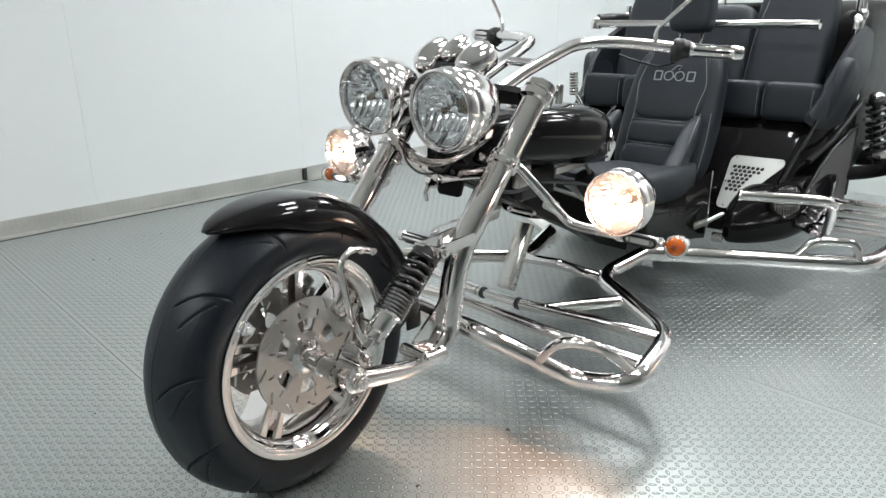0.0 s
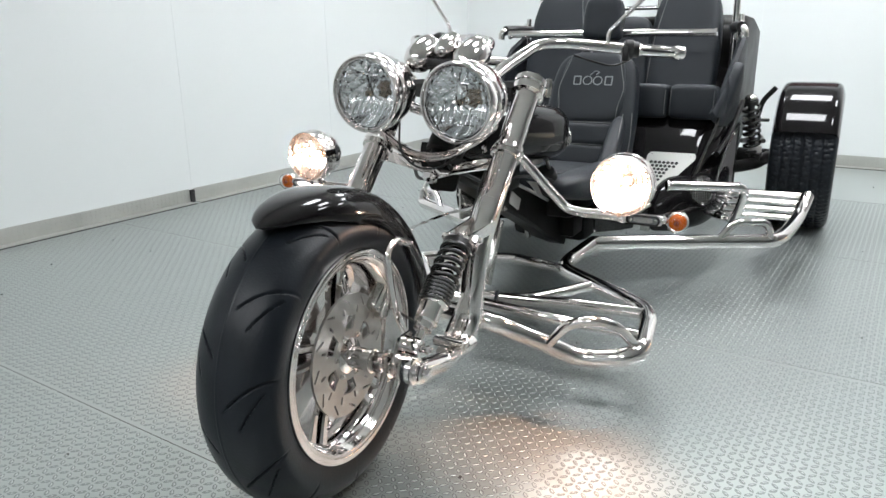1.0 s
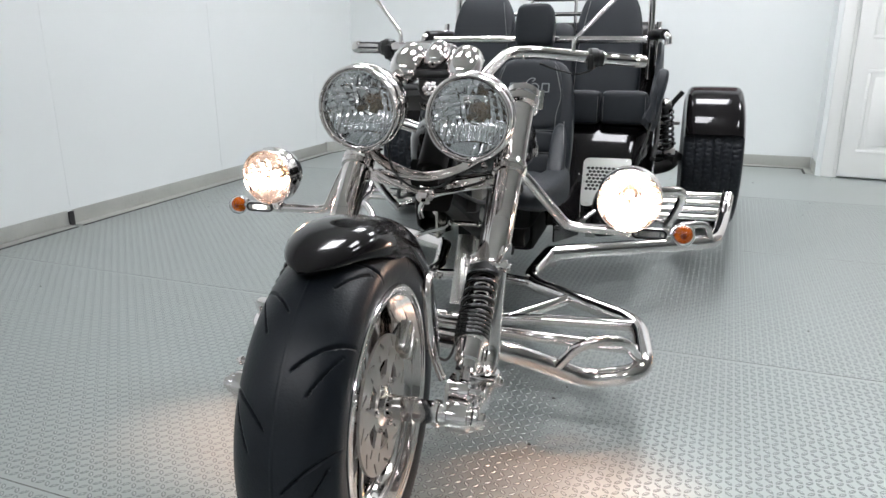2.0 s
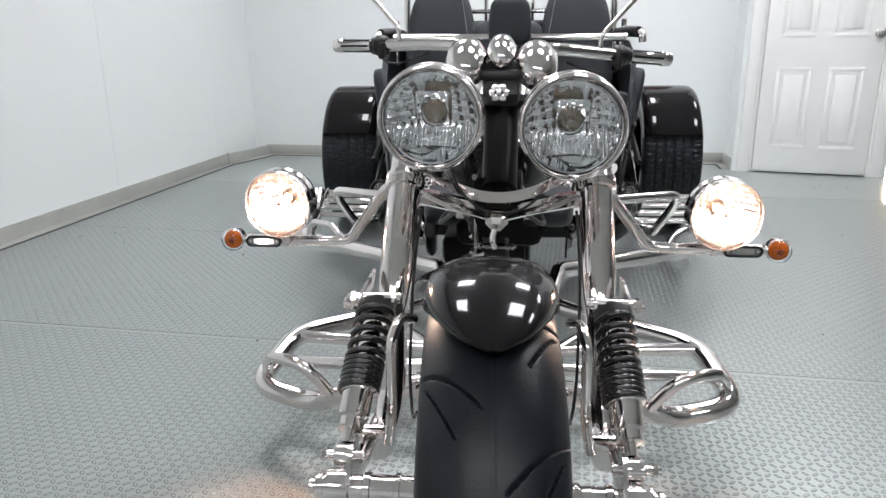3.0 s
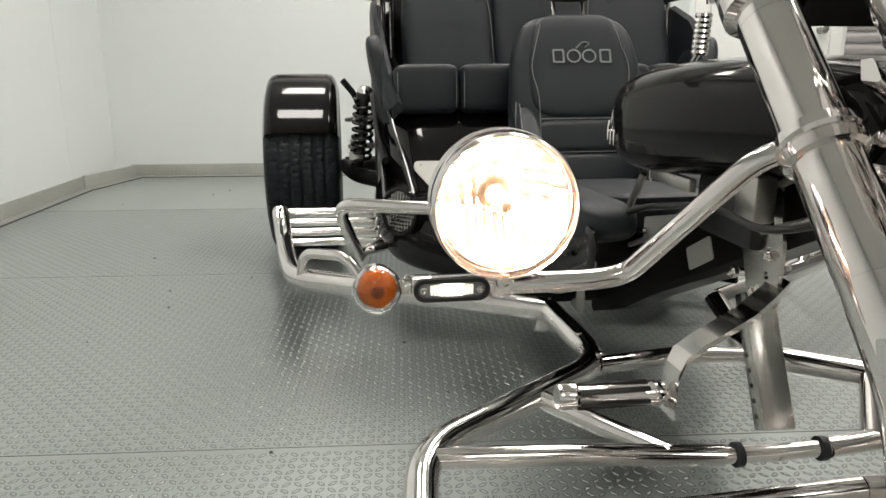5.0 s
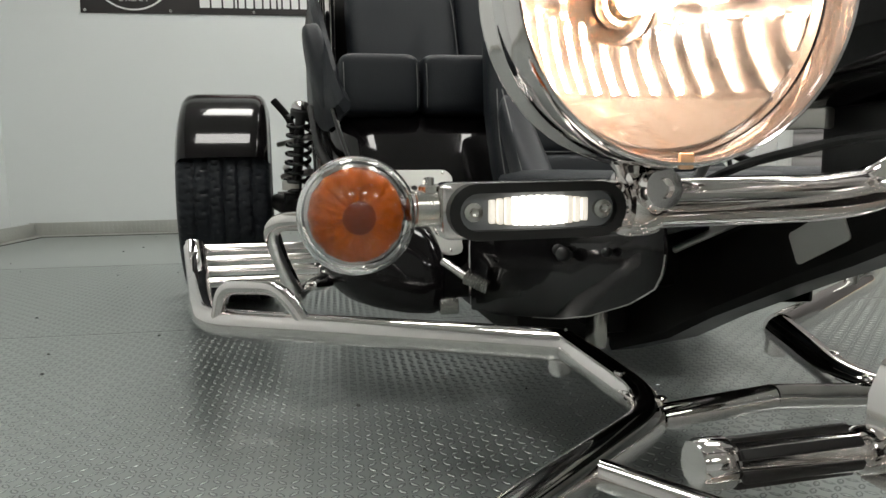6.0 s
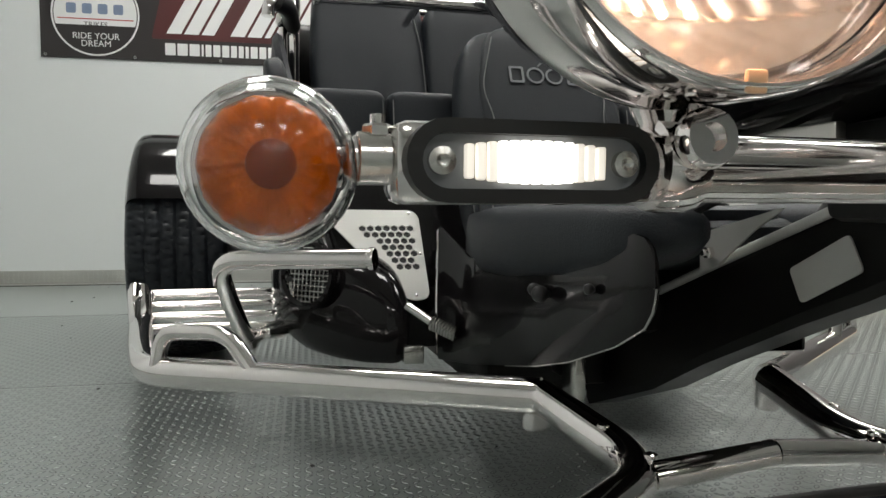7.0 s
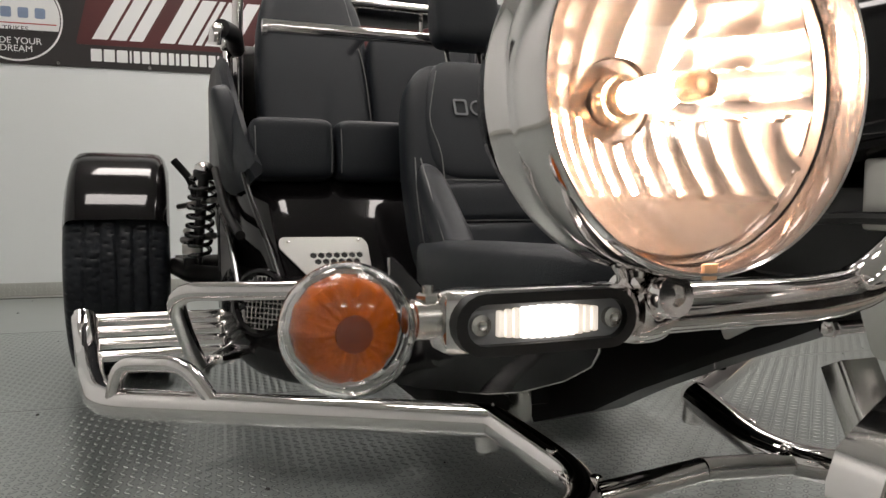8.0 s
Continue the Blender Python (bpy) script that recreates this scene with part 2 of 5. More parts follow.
def wording(text, size, m, depth=0.001, align="CENTER"):
    """Raised lettering in the built-in font, as a bmesh."""
    cu = bpy.data.curves.new("wording", "FONT")
    cu.body, cu.size, cu.extrude, cu.align_x = text, size, depth, align
    ob = bpy.data.objects.new("wording", cu)
    me = bpy.data.meshes.new_from_object(ob)
    bm = bmesh.new()
    bm.from_mesh(me)
    bpy.data.objects.remove(ob)
    bpy.data.meshes.remove(me)
    return moved(bm, m)


# ---- structure ----
NORTH = ROOM @ pose(-2.47, 4.34, 0)
PORCH = ROOM @ pose(1.24, 4.035, 0, 0, 0, -9)  # the door wall stands proud of the back wall
HIGH = 3.1

floor_slab = part("floor", span((-2.9, -6.2, -0.12), (14.0, 4.5, 0.0), 0, ROOM), FLOOR)
tagged(floor_slab, "grey coated tread plate floor, worn and scuffed", "floor", kind="structure")
yard = part("ground", span((-9, 4.5, -0.14), (16, 40, -0.02), 0, ROOM), OUTSIDE)
tagged(yard, "pale concrete yard outside the raised shutter", "ground", kind="structure")
wall = part("wall_west", span((-2.62, -6.2, 0), (-2.47, 4.6, HIGH), 0, ROOM), WALL)
tagged(wall, "white smooth wall panels with thin upright joints", "wall", kind="structure")
for k, y in enumerate((-3.63, -2.41, -1.19, 0.03, 1.25, 2.47, 3.69)):
    part("panel_joint", span((-2.47, y - 0.003, 0.1), (-2.4685, y + 0.003, HIGH), 0, ROOM), WALL, wall)

# back wall with a door opening and a shutter opening
DOOR_L, DOOR_R, SHUT_L, SHUT_R = 0.105, 0.845, 0.92, 4.5
solid = [((0, 0, 0), (DOOR_L, 0.15, HIGH)), ((DOOR_L, 0, 2.06), (DOOR_R, 0.15, HIGH)), ((DOOR_R, 0, 0), (SHUT_L, 0.15, HIGH)),
         ((SHUT_L, 0, 2.6), (SHUT_R, 0.15, HIGH)), ((SHUT_R, 0, 0), (12.9, 0.15, HIGH))]
wall = part("wall_north", merged(span((-0.6, 0, 0), (3.71, 0.15, HIGH), 0, NORTH), span((3.71, -0.29, 0), (3.86, 0.15, HIGH), 0, NORTH)), WALL)
tagged(wall, "white back wall of smooth panels with a short return", "wall", kind="structure")
for x in (1.22, 2.44):
    part("panel_joint", span((x - 0.003, -0.0015, 0.1), (x + 0.003, 0, HIGH), 0, NORTH), WALL, wall)
wall = part("wall_porch", merged(*[span(a, b, 0, PORCH) for a, b in solid]), WALL)
tagged(wall, "white wall with a door and a roller shutter", "wall", kind="structure")
# unseen closing wall, set far out so glossy paint reflects it dimly
wall = part("wall_east", span((13.6, -6.2, 0), (13.75, 4.0, HIGH), 0, ROOM), WALL)
tagged(wall, "unseen plain white side wall, added far off", "wall", kind="structure")
wall = part("wall_south", span((-2.55, -6.35, 0), (13.75, -6.2, HIGH), 0, ROOM), WALL)
tagged(wall, "plain white wall behind the walk", "wall", kind="structure")
ceiling = part("ceiling", span((-2.9, -6.35, HIGH), (14.0, 5.2, HIGH + 0.12), 0, ROOM), CEIL)
tagged(ceiling, "white painted ceiling with lamp panels", "ceiling", kind="structure")


def lozenges(cells, w, l, h):
    """Low raised lozenges, one for each (x, y, turned), as vertex and face lists."""
    vs, fs = [], []
    for x, y, a in cells:
        c, s = math.cos(a), math.sin(a)
        n = len(vs)
        for u, v, z in ((-l, 0, 0), (0, -w, 0), (l, 0, 0), (0, w, 0), (-l * 0.55, 0, h), (0, -w * 0.35, h), (l * 0.55, 0, h), (0, w * 0.35, h)):
            vs.append((x + u * c - v * s, y + u * s + v * c, z))
        fs += [(n + 4, n + 5, n + 6, n + 7)] + [(n + i, n + (i + 1) % 4, n + 4 + (i + 1) % 4, n + 4 + i) for i in range(4)]
    return vs, fs


def raw(name, vs, fs, m, material, parent, smooth=False):
    me = bpy.data.meshes.new(name)
    me.from_pydata(vs, [], fs)
    me.transform(m)
    if smooth:
        me.shade_smooth()
    me.materials.append(material)
    ob = new(name, me)
    if parent:
        ob.parent = parent
    return ob


# skirting of tread plate, with its own small lozenges
def skirting(name, a, b, m):
    """A tread plate skirting from x = a to b along m's x axis, facing -y."""
    ob = part(name, merged(span((a, -0.006, 0.0), (b, 0, 0.08), 0.001, m), span((a, -0.056, 0.0), (b, -0.006, 0.006), 0.002, m)), TREAD)
    tagged(ob, "dull aluminium tread plate skirting along the wall", "skirting", kind="structure")
    part("gap", span((a, -0.072, 0.0), (b, -0.0562, 0.0022), 0, m), SPOT, ob)
    cells = [(a + 0.02 + 0.026 * i, 0.014 + 0.0185 * j, radians(45 if (i + j) % 2 else -45)) for i in range(int((b - a) / 0.026) - 1) for j in range(4)]
    vs, fs = lozenges(cells, 0.0035, 0.011, 0.0012)
    tagged(raw("lozenge", vs, fs, m @ pose(0, -0.0061, 0, 90), TREAD, ob), kind="stuff")
    return ob


WEST = ROOM @ pose(-2.47, 4.34, 0, 0, 0, 90)
skirting("baseboard_west", -10.5, -3.115, WEST)
skirting("baseboard_west_far", -3.085, -0.51, WEST)
tagged(part("trim_skirting_joint", span((-3.115, -0.016, 0.0), (-3.085, 0.0, 0.074), 0.003, WEST), PLASTIC), "dark plastic joint between two lengths of skirting", "trim", kind="structure")
skirting("baseboard_north", 0.10, 3.70, NORTH)
skirting("baseboard_return", 0.0, 0.25, NORTH @ pose(3.71, -0.01, 0, 0, 0, -90))
# a length of skirting set across the corner, with a dark upright joint at its end
skirting("baseboard_corner", 0.0, 0.50, NORTH @ pose(0.012, -0.51, 0, 0, 0, 76))
tagged(part("trim_corner_joint", span((0.0, -0.525, 0.0), (0.02, -0.508, 0.084), 0.003, NORTH), TREAD), "dull metal joint where the corner skirting begins", "trim", kind="structure")

# door
door = thing("door_1", "closed white six-panel door with a round satin knob", "door", PORCH @ V(0.475, 0, 0), kind="structure")
leaf = part("door_leaf", span((DOOR_L + 0.022, -0.012, 0.012), (DOOR_R - 0.022, 0.03, 2.035), 0.003, PORCH), DOORMAT, door)
for x0, x1 in ((0.215, 0.425), (0.525, 0.735)):
    for z0, z1 in ((0.175, 0.71), (0.90, 1.47), (1.63, 1.88)):
        ring = merged(span((x0, -0.0155, z0), (x1, -0.012, z0 + 0.022), 0.0015, PORCH), span((x0, -0.0155, z1 - 0.022), (x1, -0.012, z1), 0.0015, PORCH),
                      span((x0, -0.0155, z0 + 0.022), (x0 + 0.02, -0.012, z1 - 0.022), 0.0015, PORCH), span((x1 - 0.02, -0.0155, z0 + 0.022), (x1, -0.012, z1 - 0.022), 0.0015, PORCH),
                      span((x0 + 0.045, -0.018, z0 + 0.05), (x1 - 0.045, -0.012, z1 - 0.05), 0.004, PORCH))
        part("panel", ring, DOORMAT, leaf)
part("knob", lathe([(0, 0), (0.028, 0), (0.028, 0.006), (0.012, 0.012), (0.011, 0.03), (0.024, 0.04), (0.029, 0.052), (0.024, 0.064), (0, 0.068)],
                   PORCH @ pose(0.785, -0.012, 0.92, 90), 24), STEEL, leaf)
for a, b in (((0.03, -0.018, 0), (DOOR_L, 0, 2.12)), ((DOOR_R, -0.018, 0), (0.915, 0, 2.12)), ((DOOR_L, -0.018, 2.06), (DOOR_R, 0, 2.12))):
    part("door_frame", merged(span(a, b, 0.005, PORCH)), DOORMAT, door)
part("door_stop", merged(span((DOOR_L, 0, 0), (DOOR_L + 0.018, 0.12, 2.06), 0, PORCH), span((DOOR_R - 0.018, 0, 0), (DOOR_R, 0.12, 2.06), 0, PORCH), span((DOOR_L, 0.035, 0.0), (DOOR_R, 0.05, 2.06), 0, PORCH)), DOORMAT, door)

# roller shutter, raised a hand's breadth over the floor
shutter = thing("roller_shutter", "grey steel roller shutter raised above the floor, daylight below", "shutter", PORCH @ V(2.7, 0.05, 0), kind="structure")
for k in range(34):
    z = 0.195 + 0.0715 * k
    prof = [(0.0, 0.0), (-0.014, 0.008), (-0.019, 0.030), (-0.014, 0.052), (-0.004, 0.064), (-0.003, 0.0735)]
    bm = bmesh.new()
    rows = [[bm.verts.new((x, 0.05 + y + th, z + h)) for x in (SHUT_L, SHUT_R)] for th in (0, 0.002) for y, h in prof]
    n = len(prof)
    for i in range(n - 1):
        bm.faces.new((rows[i][0], rows[i][1], rows[i + 1][1], rows[i + 1][0]))
        bm.faces.new((rows[n + i][1], rows[n + i][0], rows[n + i + 1][0], rows[n + i + 1][1]))
    part("slat", moved(bm, PORCH), SHUTTER, shutter)
part("guide_rail", span((SHUT_L - 0.004, 0.015, 0), (SHUT_L + 0.03, 0.03, 2.6), 0.002, PORCH), DOORMAT, shutter)
part("bottom_bar", span((SHUT_L, 0.035, 0.18), (SHUT_R, 0.06, 0.196), 0.003, PORCH), SHUTTER, shutter)

# ceiling lamps; the y = -3.2 row is added, unseen fill for the front
for x, y in ((-1.0, -3.2), (-1.0, 1.25), (-1.0, 3.1), (0.5, -3.2), (0.5, 1.25), (0.5, 3.1), (2.0, -3.2), (2.0, 1.25), (2.0, 3.1)):
    lamp = thing("ceiling_light", "flat white lit ceiling lamp panel", "ceiling light", ROOM @ V(x, y, HIGH), group="ceiling lamp panels")
    part("frame", merged(span((x - 0.32, y - 0.32, HIGH - 0.05), (x - 0.29, y + 0.32, HIGH), 0.003, ROOM), span((x + 0.29, y - 0.32, HIGH - 0.05), (x + 0.32, y + 0.32, HIGH), 0.003, ROOM),
                         span((x - 0.29, y - 0.32, HIGH - 0.05), (x + 0.29, y - 0.29, HIGH), 0.003, ROOM), span((x - 0.29, y + 0.29, HIGH - 0.05), (x + 0.29, y + 0.32, HIGH), 0.003, ROOM)), DOORMAT, lamp)
    part("diffuser", span((x - 0.288, y - 0.288, HIGH - 0.04), (x + 0.288, y + 0.288, HIGH - 0.03), 0, ROOM), PANEL, lamp)

# banner on the back wall
BOARD = NORTH @ pose(0.505, -0.001, 1.29) @ Matrix.Diagonal((0.935, 1, 0.935, 1)) @ pose(-0.425, 0, -1.352)
banner = thing("wall_banner", "black and dark red printed vinyl banner with a round badge", "banner", BOARD @ V(1.9, -0.004, 1.335))
sheet = part("sheet", span((0.40, -0.006, 1.335), (3.45, -0.001, 2.25), 0, BOARD), BANNERMAT, banner)
FACE = BOARD @ pose(0, -0.0065, 0, 90)
part("red_field", plate(soften([(1.02, 1.47), (3.44, 1.47), (3.44, 2.24), (1.20, 2.24)], 0.02), 0.0008, FACE), BANNERRED, sheet)
badge = part("badge_ring", merged(plate(ring_of(0.248, 64, 0.708, 1.60), 0.0015, FACE, [ring_of(0.238, 64, 0.708, 1.60)])), PRINT, sheet, "white printed ring")
part("badge_field", plate([p for p in ring_of(0.232, 64, 0.708, 1.60) if p[1] > 1.515], 0.0012, FACE), PRINT, sheet)
part("badge_stripe", plate([(0.492, 1.572), (0.924, 1.572), (0.918, 1.566), (0.498, 1.566)], 0.002, FACE), PRINTRED, sheet)
part("badge_wording", wording("TRIKES", 0.044, FACE @ pose(0.708, 1.522, 0.0022), 0.0005), BANNERMAT, sheet)
part("badge_wording", merged(wording("RIDE YOUR", 0.052, FACE @ pose(0.708, 1.452, 0.0012), 0.0006), wording("DREAM", 0.052, FACE @ pose(0.708, 1.408, 0.0012), 0.0006)), PRINT, sheet)
for k in range(4):
    part("badge_mark", plate(soften([(0.545 + 0.088 * k, 1.60), (0.60 + 0.088 * k, 1.60), (0.60 + 0.088 * k, 1.66), (0.545 + 0.088 * k, 1.66)], 0.012), 0.0022, FACE), PRINTBLUE, sheet)
x = 1.108
for w in (0.085, 0.085, 0.075, -0.06, 0.085, 0.085, 0.035, 0.09, 0.08, -0.06, 0.085, 0.085, 0.085, 0.085):
    if w > 0:
        part("print_block", plate([(x, 1.505), (x + w, 1.505), (x + w + 0.15, 1.78), (x + 0.15, 1.78)], 0.0016, FACE), PRINT, sheet)
    x += abs(w) + 0.018
x = 1.10
for w in (0.06, 0.06, 0.06, 0.012, 0.035, 0.042, 0.042, 0.035, 0.03, 0.02, 0.042, 0.042, 0.042, 0.042, 0.012, 0.04, 0.045, 0.06):
    part("print_bar", plate(soften([(x, 1.375), (x + w, 1.375), (x + w, 1.447), (x, 1.447)], 0.006), 0.0012, FACE), PRINT, sheet)
    x += w + 0.011
for k in range(7):
    part("eyelet", lathe([(0.004, 0), (0.009, 0), (0.009, 0.002), (0.004, 0.002)], FACE @ pose(0.425 + 0.5 * k, 1.352, 0.0005), 16), STEEL, sheet)

# ---- the trike ----
trike = thing("motor_trike", "black and chrome three-wheeled motor trike with black leather seats", "trike", V(0, 0.9, 0))
FX = 0.019  # the front end stands a little off the body's middle


def F(s, x, y, z):
    return V(FX + s * x, y, z)


def G(s, x, y, z):
    return V(0.010 + s * x, y, z)


def under(name, bm, material, parent=trike, label="", sharp=0.6):
    return part(name, bm, material, parent, label, sharp)


# front wheel
HUB = V(0.021, -0.390, 0.304)
TURNED = Matrix.Translation(HUB) @ pose(0.004, 0, 0, 0, 0, 3.2)  # the wheel is steered a little
AXLE = along(TURNED @ V(0, 0, 0), TURNED.to_3x3() @ V(1, 0, 0))


def groove_front(a, r, h):
    """Long slanting grooves from near the crown out over the shoulder, and short ones between them."""
    u = abs(h)
    v = u / 0.079
    if u < 0.0008:
        return r + 0.0013, h
    if v < 0.14 or r < 0.248:
        return r, h
    pitch = 2 * math.pi / 11
    off = 0.0 if h > 0 else pitch / 2
    d = (a - off + 0.34 * v - 0.10 * v * v) % pitch - pitch / 2
    e = (a - off + pitch * 0.45 + 0.52 * v) % pitch - pitch / 2
    deep = (1 - abs(d) / (0.0085 + 0.003 * v)) * min(1, (v - 0.14) / 0.12)
    if 0.48 < v < 0.94:
        deep = max(deep, (1 - abs(e) / 0.0095) * min(1, (v - 0.48) / 0.06, (0.94 - v) / 0.06))
    return r - 0.0060 * min(1, max(0.0, deep) * 2.6), h


crown = [(0.304 - 0.027 * (h / 0.079) ** 2 - 0.013 * (abs(h) / 0.079) ** 5, h) for h in (0.079 * (k / 40 - 1) for k in range(81))]
side = [(0.206, 0.069), (0.212, 0.0745), (0.222, 0.0785), (0.236, 0.0825), (0.250, 0.0835), (0.258, 0.0820)]
prof = [(r, -h) for r, h in side] + [(r, h) for r, h in crown] + [(r, h) for r, h in side[::-1]]
wheel = under("front_wheel", lathe([(0.030, -0.06), (0.045, -0.06), (0.048, -0.03), (0.052, 0), (0.048, 0.03), (0.045, 0.06), (0.030, 0.06)], AXLE, 32), CHROME)
under("tyre", lathe(prof, AXLE, 1150, groove_front), RUBBER, wheel, "wide black front tyre with curved grooves", 1.2)
rimprof = [(0.192, -0.076), (0.203, -0.081), (0.213, -0.080), (0.2155, -0.075), (0.2125, -0.068), (0.199, -0.066), (0.196, -0.055), (0.180, -0.03), (0.177, 0.0),
           (0.180, 0.03), (0.196, 0.055), (0.199, 0.066), (0.2125, 0.068), (0.2155, 0.075), (0.213, 0.080), (0.203, 0.081), (0.2005, 0.0785), (0.1975, 0.0795), (0.192, 0.076),
           (0.189, 0.062), (0.186, 0.060), (0.183, 0.058), (0.172, 0.03), (0.169, 0.0), (0.172, -0.03), (0.183, -0.058), (0.189, -0.062), (0.192, -0.076)]
under("rim", lathe(rimprof, AXLE, 72), CHROME, wheel, "polished chrome rim", 0.9)
for k in range(5):
    a = 2 * math.pi * k / 5 + 0.35
    turn = AXLE @ pose(0, 0, 0, 0, 0, math.degrees(a))
    for off in (-0.019, 0.019):
        secs = []
        for r, w, lo, hi, sh in ((0.04, 0.010, -0.035, 0.035, 0.7), (0.09, 0.0085, -0.03, 0.034, 0.85), (0.14, 0.009, -0.022, 0.04, 1.0), (0.181, 0.014, -0.02, 0.05, 1.1)):
            cy = off * sh
            secs.append([turn @ V(r, cy + u * w, h) for u, h in ((-1, lo), (1, lo), (1, hi - 0.004), (0.6, hi), (-0.6, hi), (-1, hi - 0.004))])
        under("spoke", loft(secs), CHROME, wheel)
slots = []
for k in range(12):
    a = 2 * math.pi * k / 12
    for rr, ln, tilt in ((0.111, 0.0125, 0.9), (0.092, 0.007, 0.2)):
        cx, cy = rr * math.cos(a + (0.13 if rr < 0.1 else 0)), rr * math.sin(a + (0.13 if rr < 0.1 else 0))
        t = a + tilt
        slots.append([(cx + u * ln * math.cos(t) - v * 0.0042 * math.sin(t), cy + u * ln * math.sin(t) + v * 0.0042 * math.cos(t)) for u, v in ((-1, -0.6), (1, -0.6), (1.15, 0), (1, 0.6), (-1, 0.6), (-1.15, 0))])
for k in range(6):
    a = 2 * math.pi * k / 6 + 0.2
    slots.append([(r * math.cos(a + d), r * math.sin(a + d)) for r, d in ((0.052, 0.0), (0.080, -0.03), (0.081, 0.24), (0.080, 0.55), (0.052, 0.50), (0.052, 0.25))])
for s in (1, -1):
    disc = plate(ring_of(0.124, 72), 0.005, AXLE @ pose(0, 0, 0.060 * s - 0.0025), [ring_of(0.034, 32)] + slots)
    disc = under("brake_disc", disc, DISC, wheel, "slotted steel brake disc")
    for k in range(6):
        a = 2 * math.pi * k / 6 + 0.9
        c = HUB + V(s * 0.067, 0.044 * math.cos(a), 0.044 * math.sin(a))
        under("bolt", nut(c, (s, 0, 0), 0.006, 0.005), CHROME, wheel)
    ends = lathe([(0.036, 0.05), (0.036, 0.070), (0.030, 0.073), (0.0215, 0.076), (0.0215, 0.118), (0.0235, 0.119), (0.0235, 0.126), (0.0205, 0.127), (0.0205, 0.160), (0.0235, 0.161), (0.0235, 0.170), (0.019, 0.172), (0.019, 0.19), (0.026, 0.192), (0.026, 0.222), (0.02, 0.224),
                  (0.02, 0.226), (0.017, 0.227), (0.018, 0.229), (0.018, 0.238), (0.016, 0.240), (0.0115, 0.241), (0.0115, 0.248), (0.008, 0.251), (0, 0.251)], along(HUB, (s, 0, 0)), 28)
    under("axle_end", ends, CHROME, wheel)

# front fender
secs = []
for i in range(33):
    a = radians(119 - 127 * i / 32)
    r = 0.331 + 0.035 * max(0, (i - 18) / 14) ** 1.5
    lead = max(0.0, 1 - i / 9)
    tip = max(0.015, 1 - lead ** 1.9) ** 0.58
    r += 0.004 * lead
    drop = 0.012 + 0.044 * min(1, i / 9) + 0.02 * max(0, (i - 12) / 20)
    outer, inner = [], []
    for k in range(17):
        u = -1 + 2 * k / 16
        x = 0.089 * tip * math.sin(u * math.pi / 2)
        d = (drop * abs(u) ** 3.0 + 0.010 * u * u) * tip
        for lst, rr in ((outer, r - d), (inner, r - d - 0.004)):
            lst.append(TURNED @ V(x * (1 if lst is outer else 0.975), rr * math.cos(a), rr * math.sin(a)))
    secs.append(outer + inner[::-1])
fender = under("front_fender", loft(secs), PAINT, label="glossy black front fender", sharp=1.0)

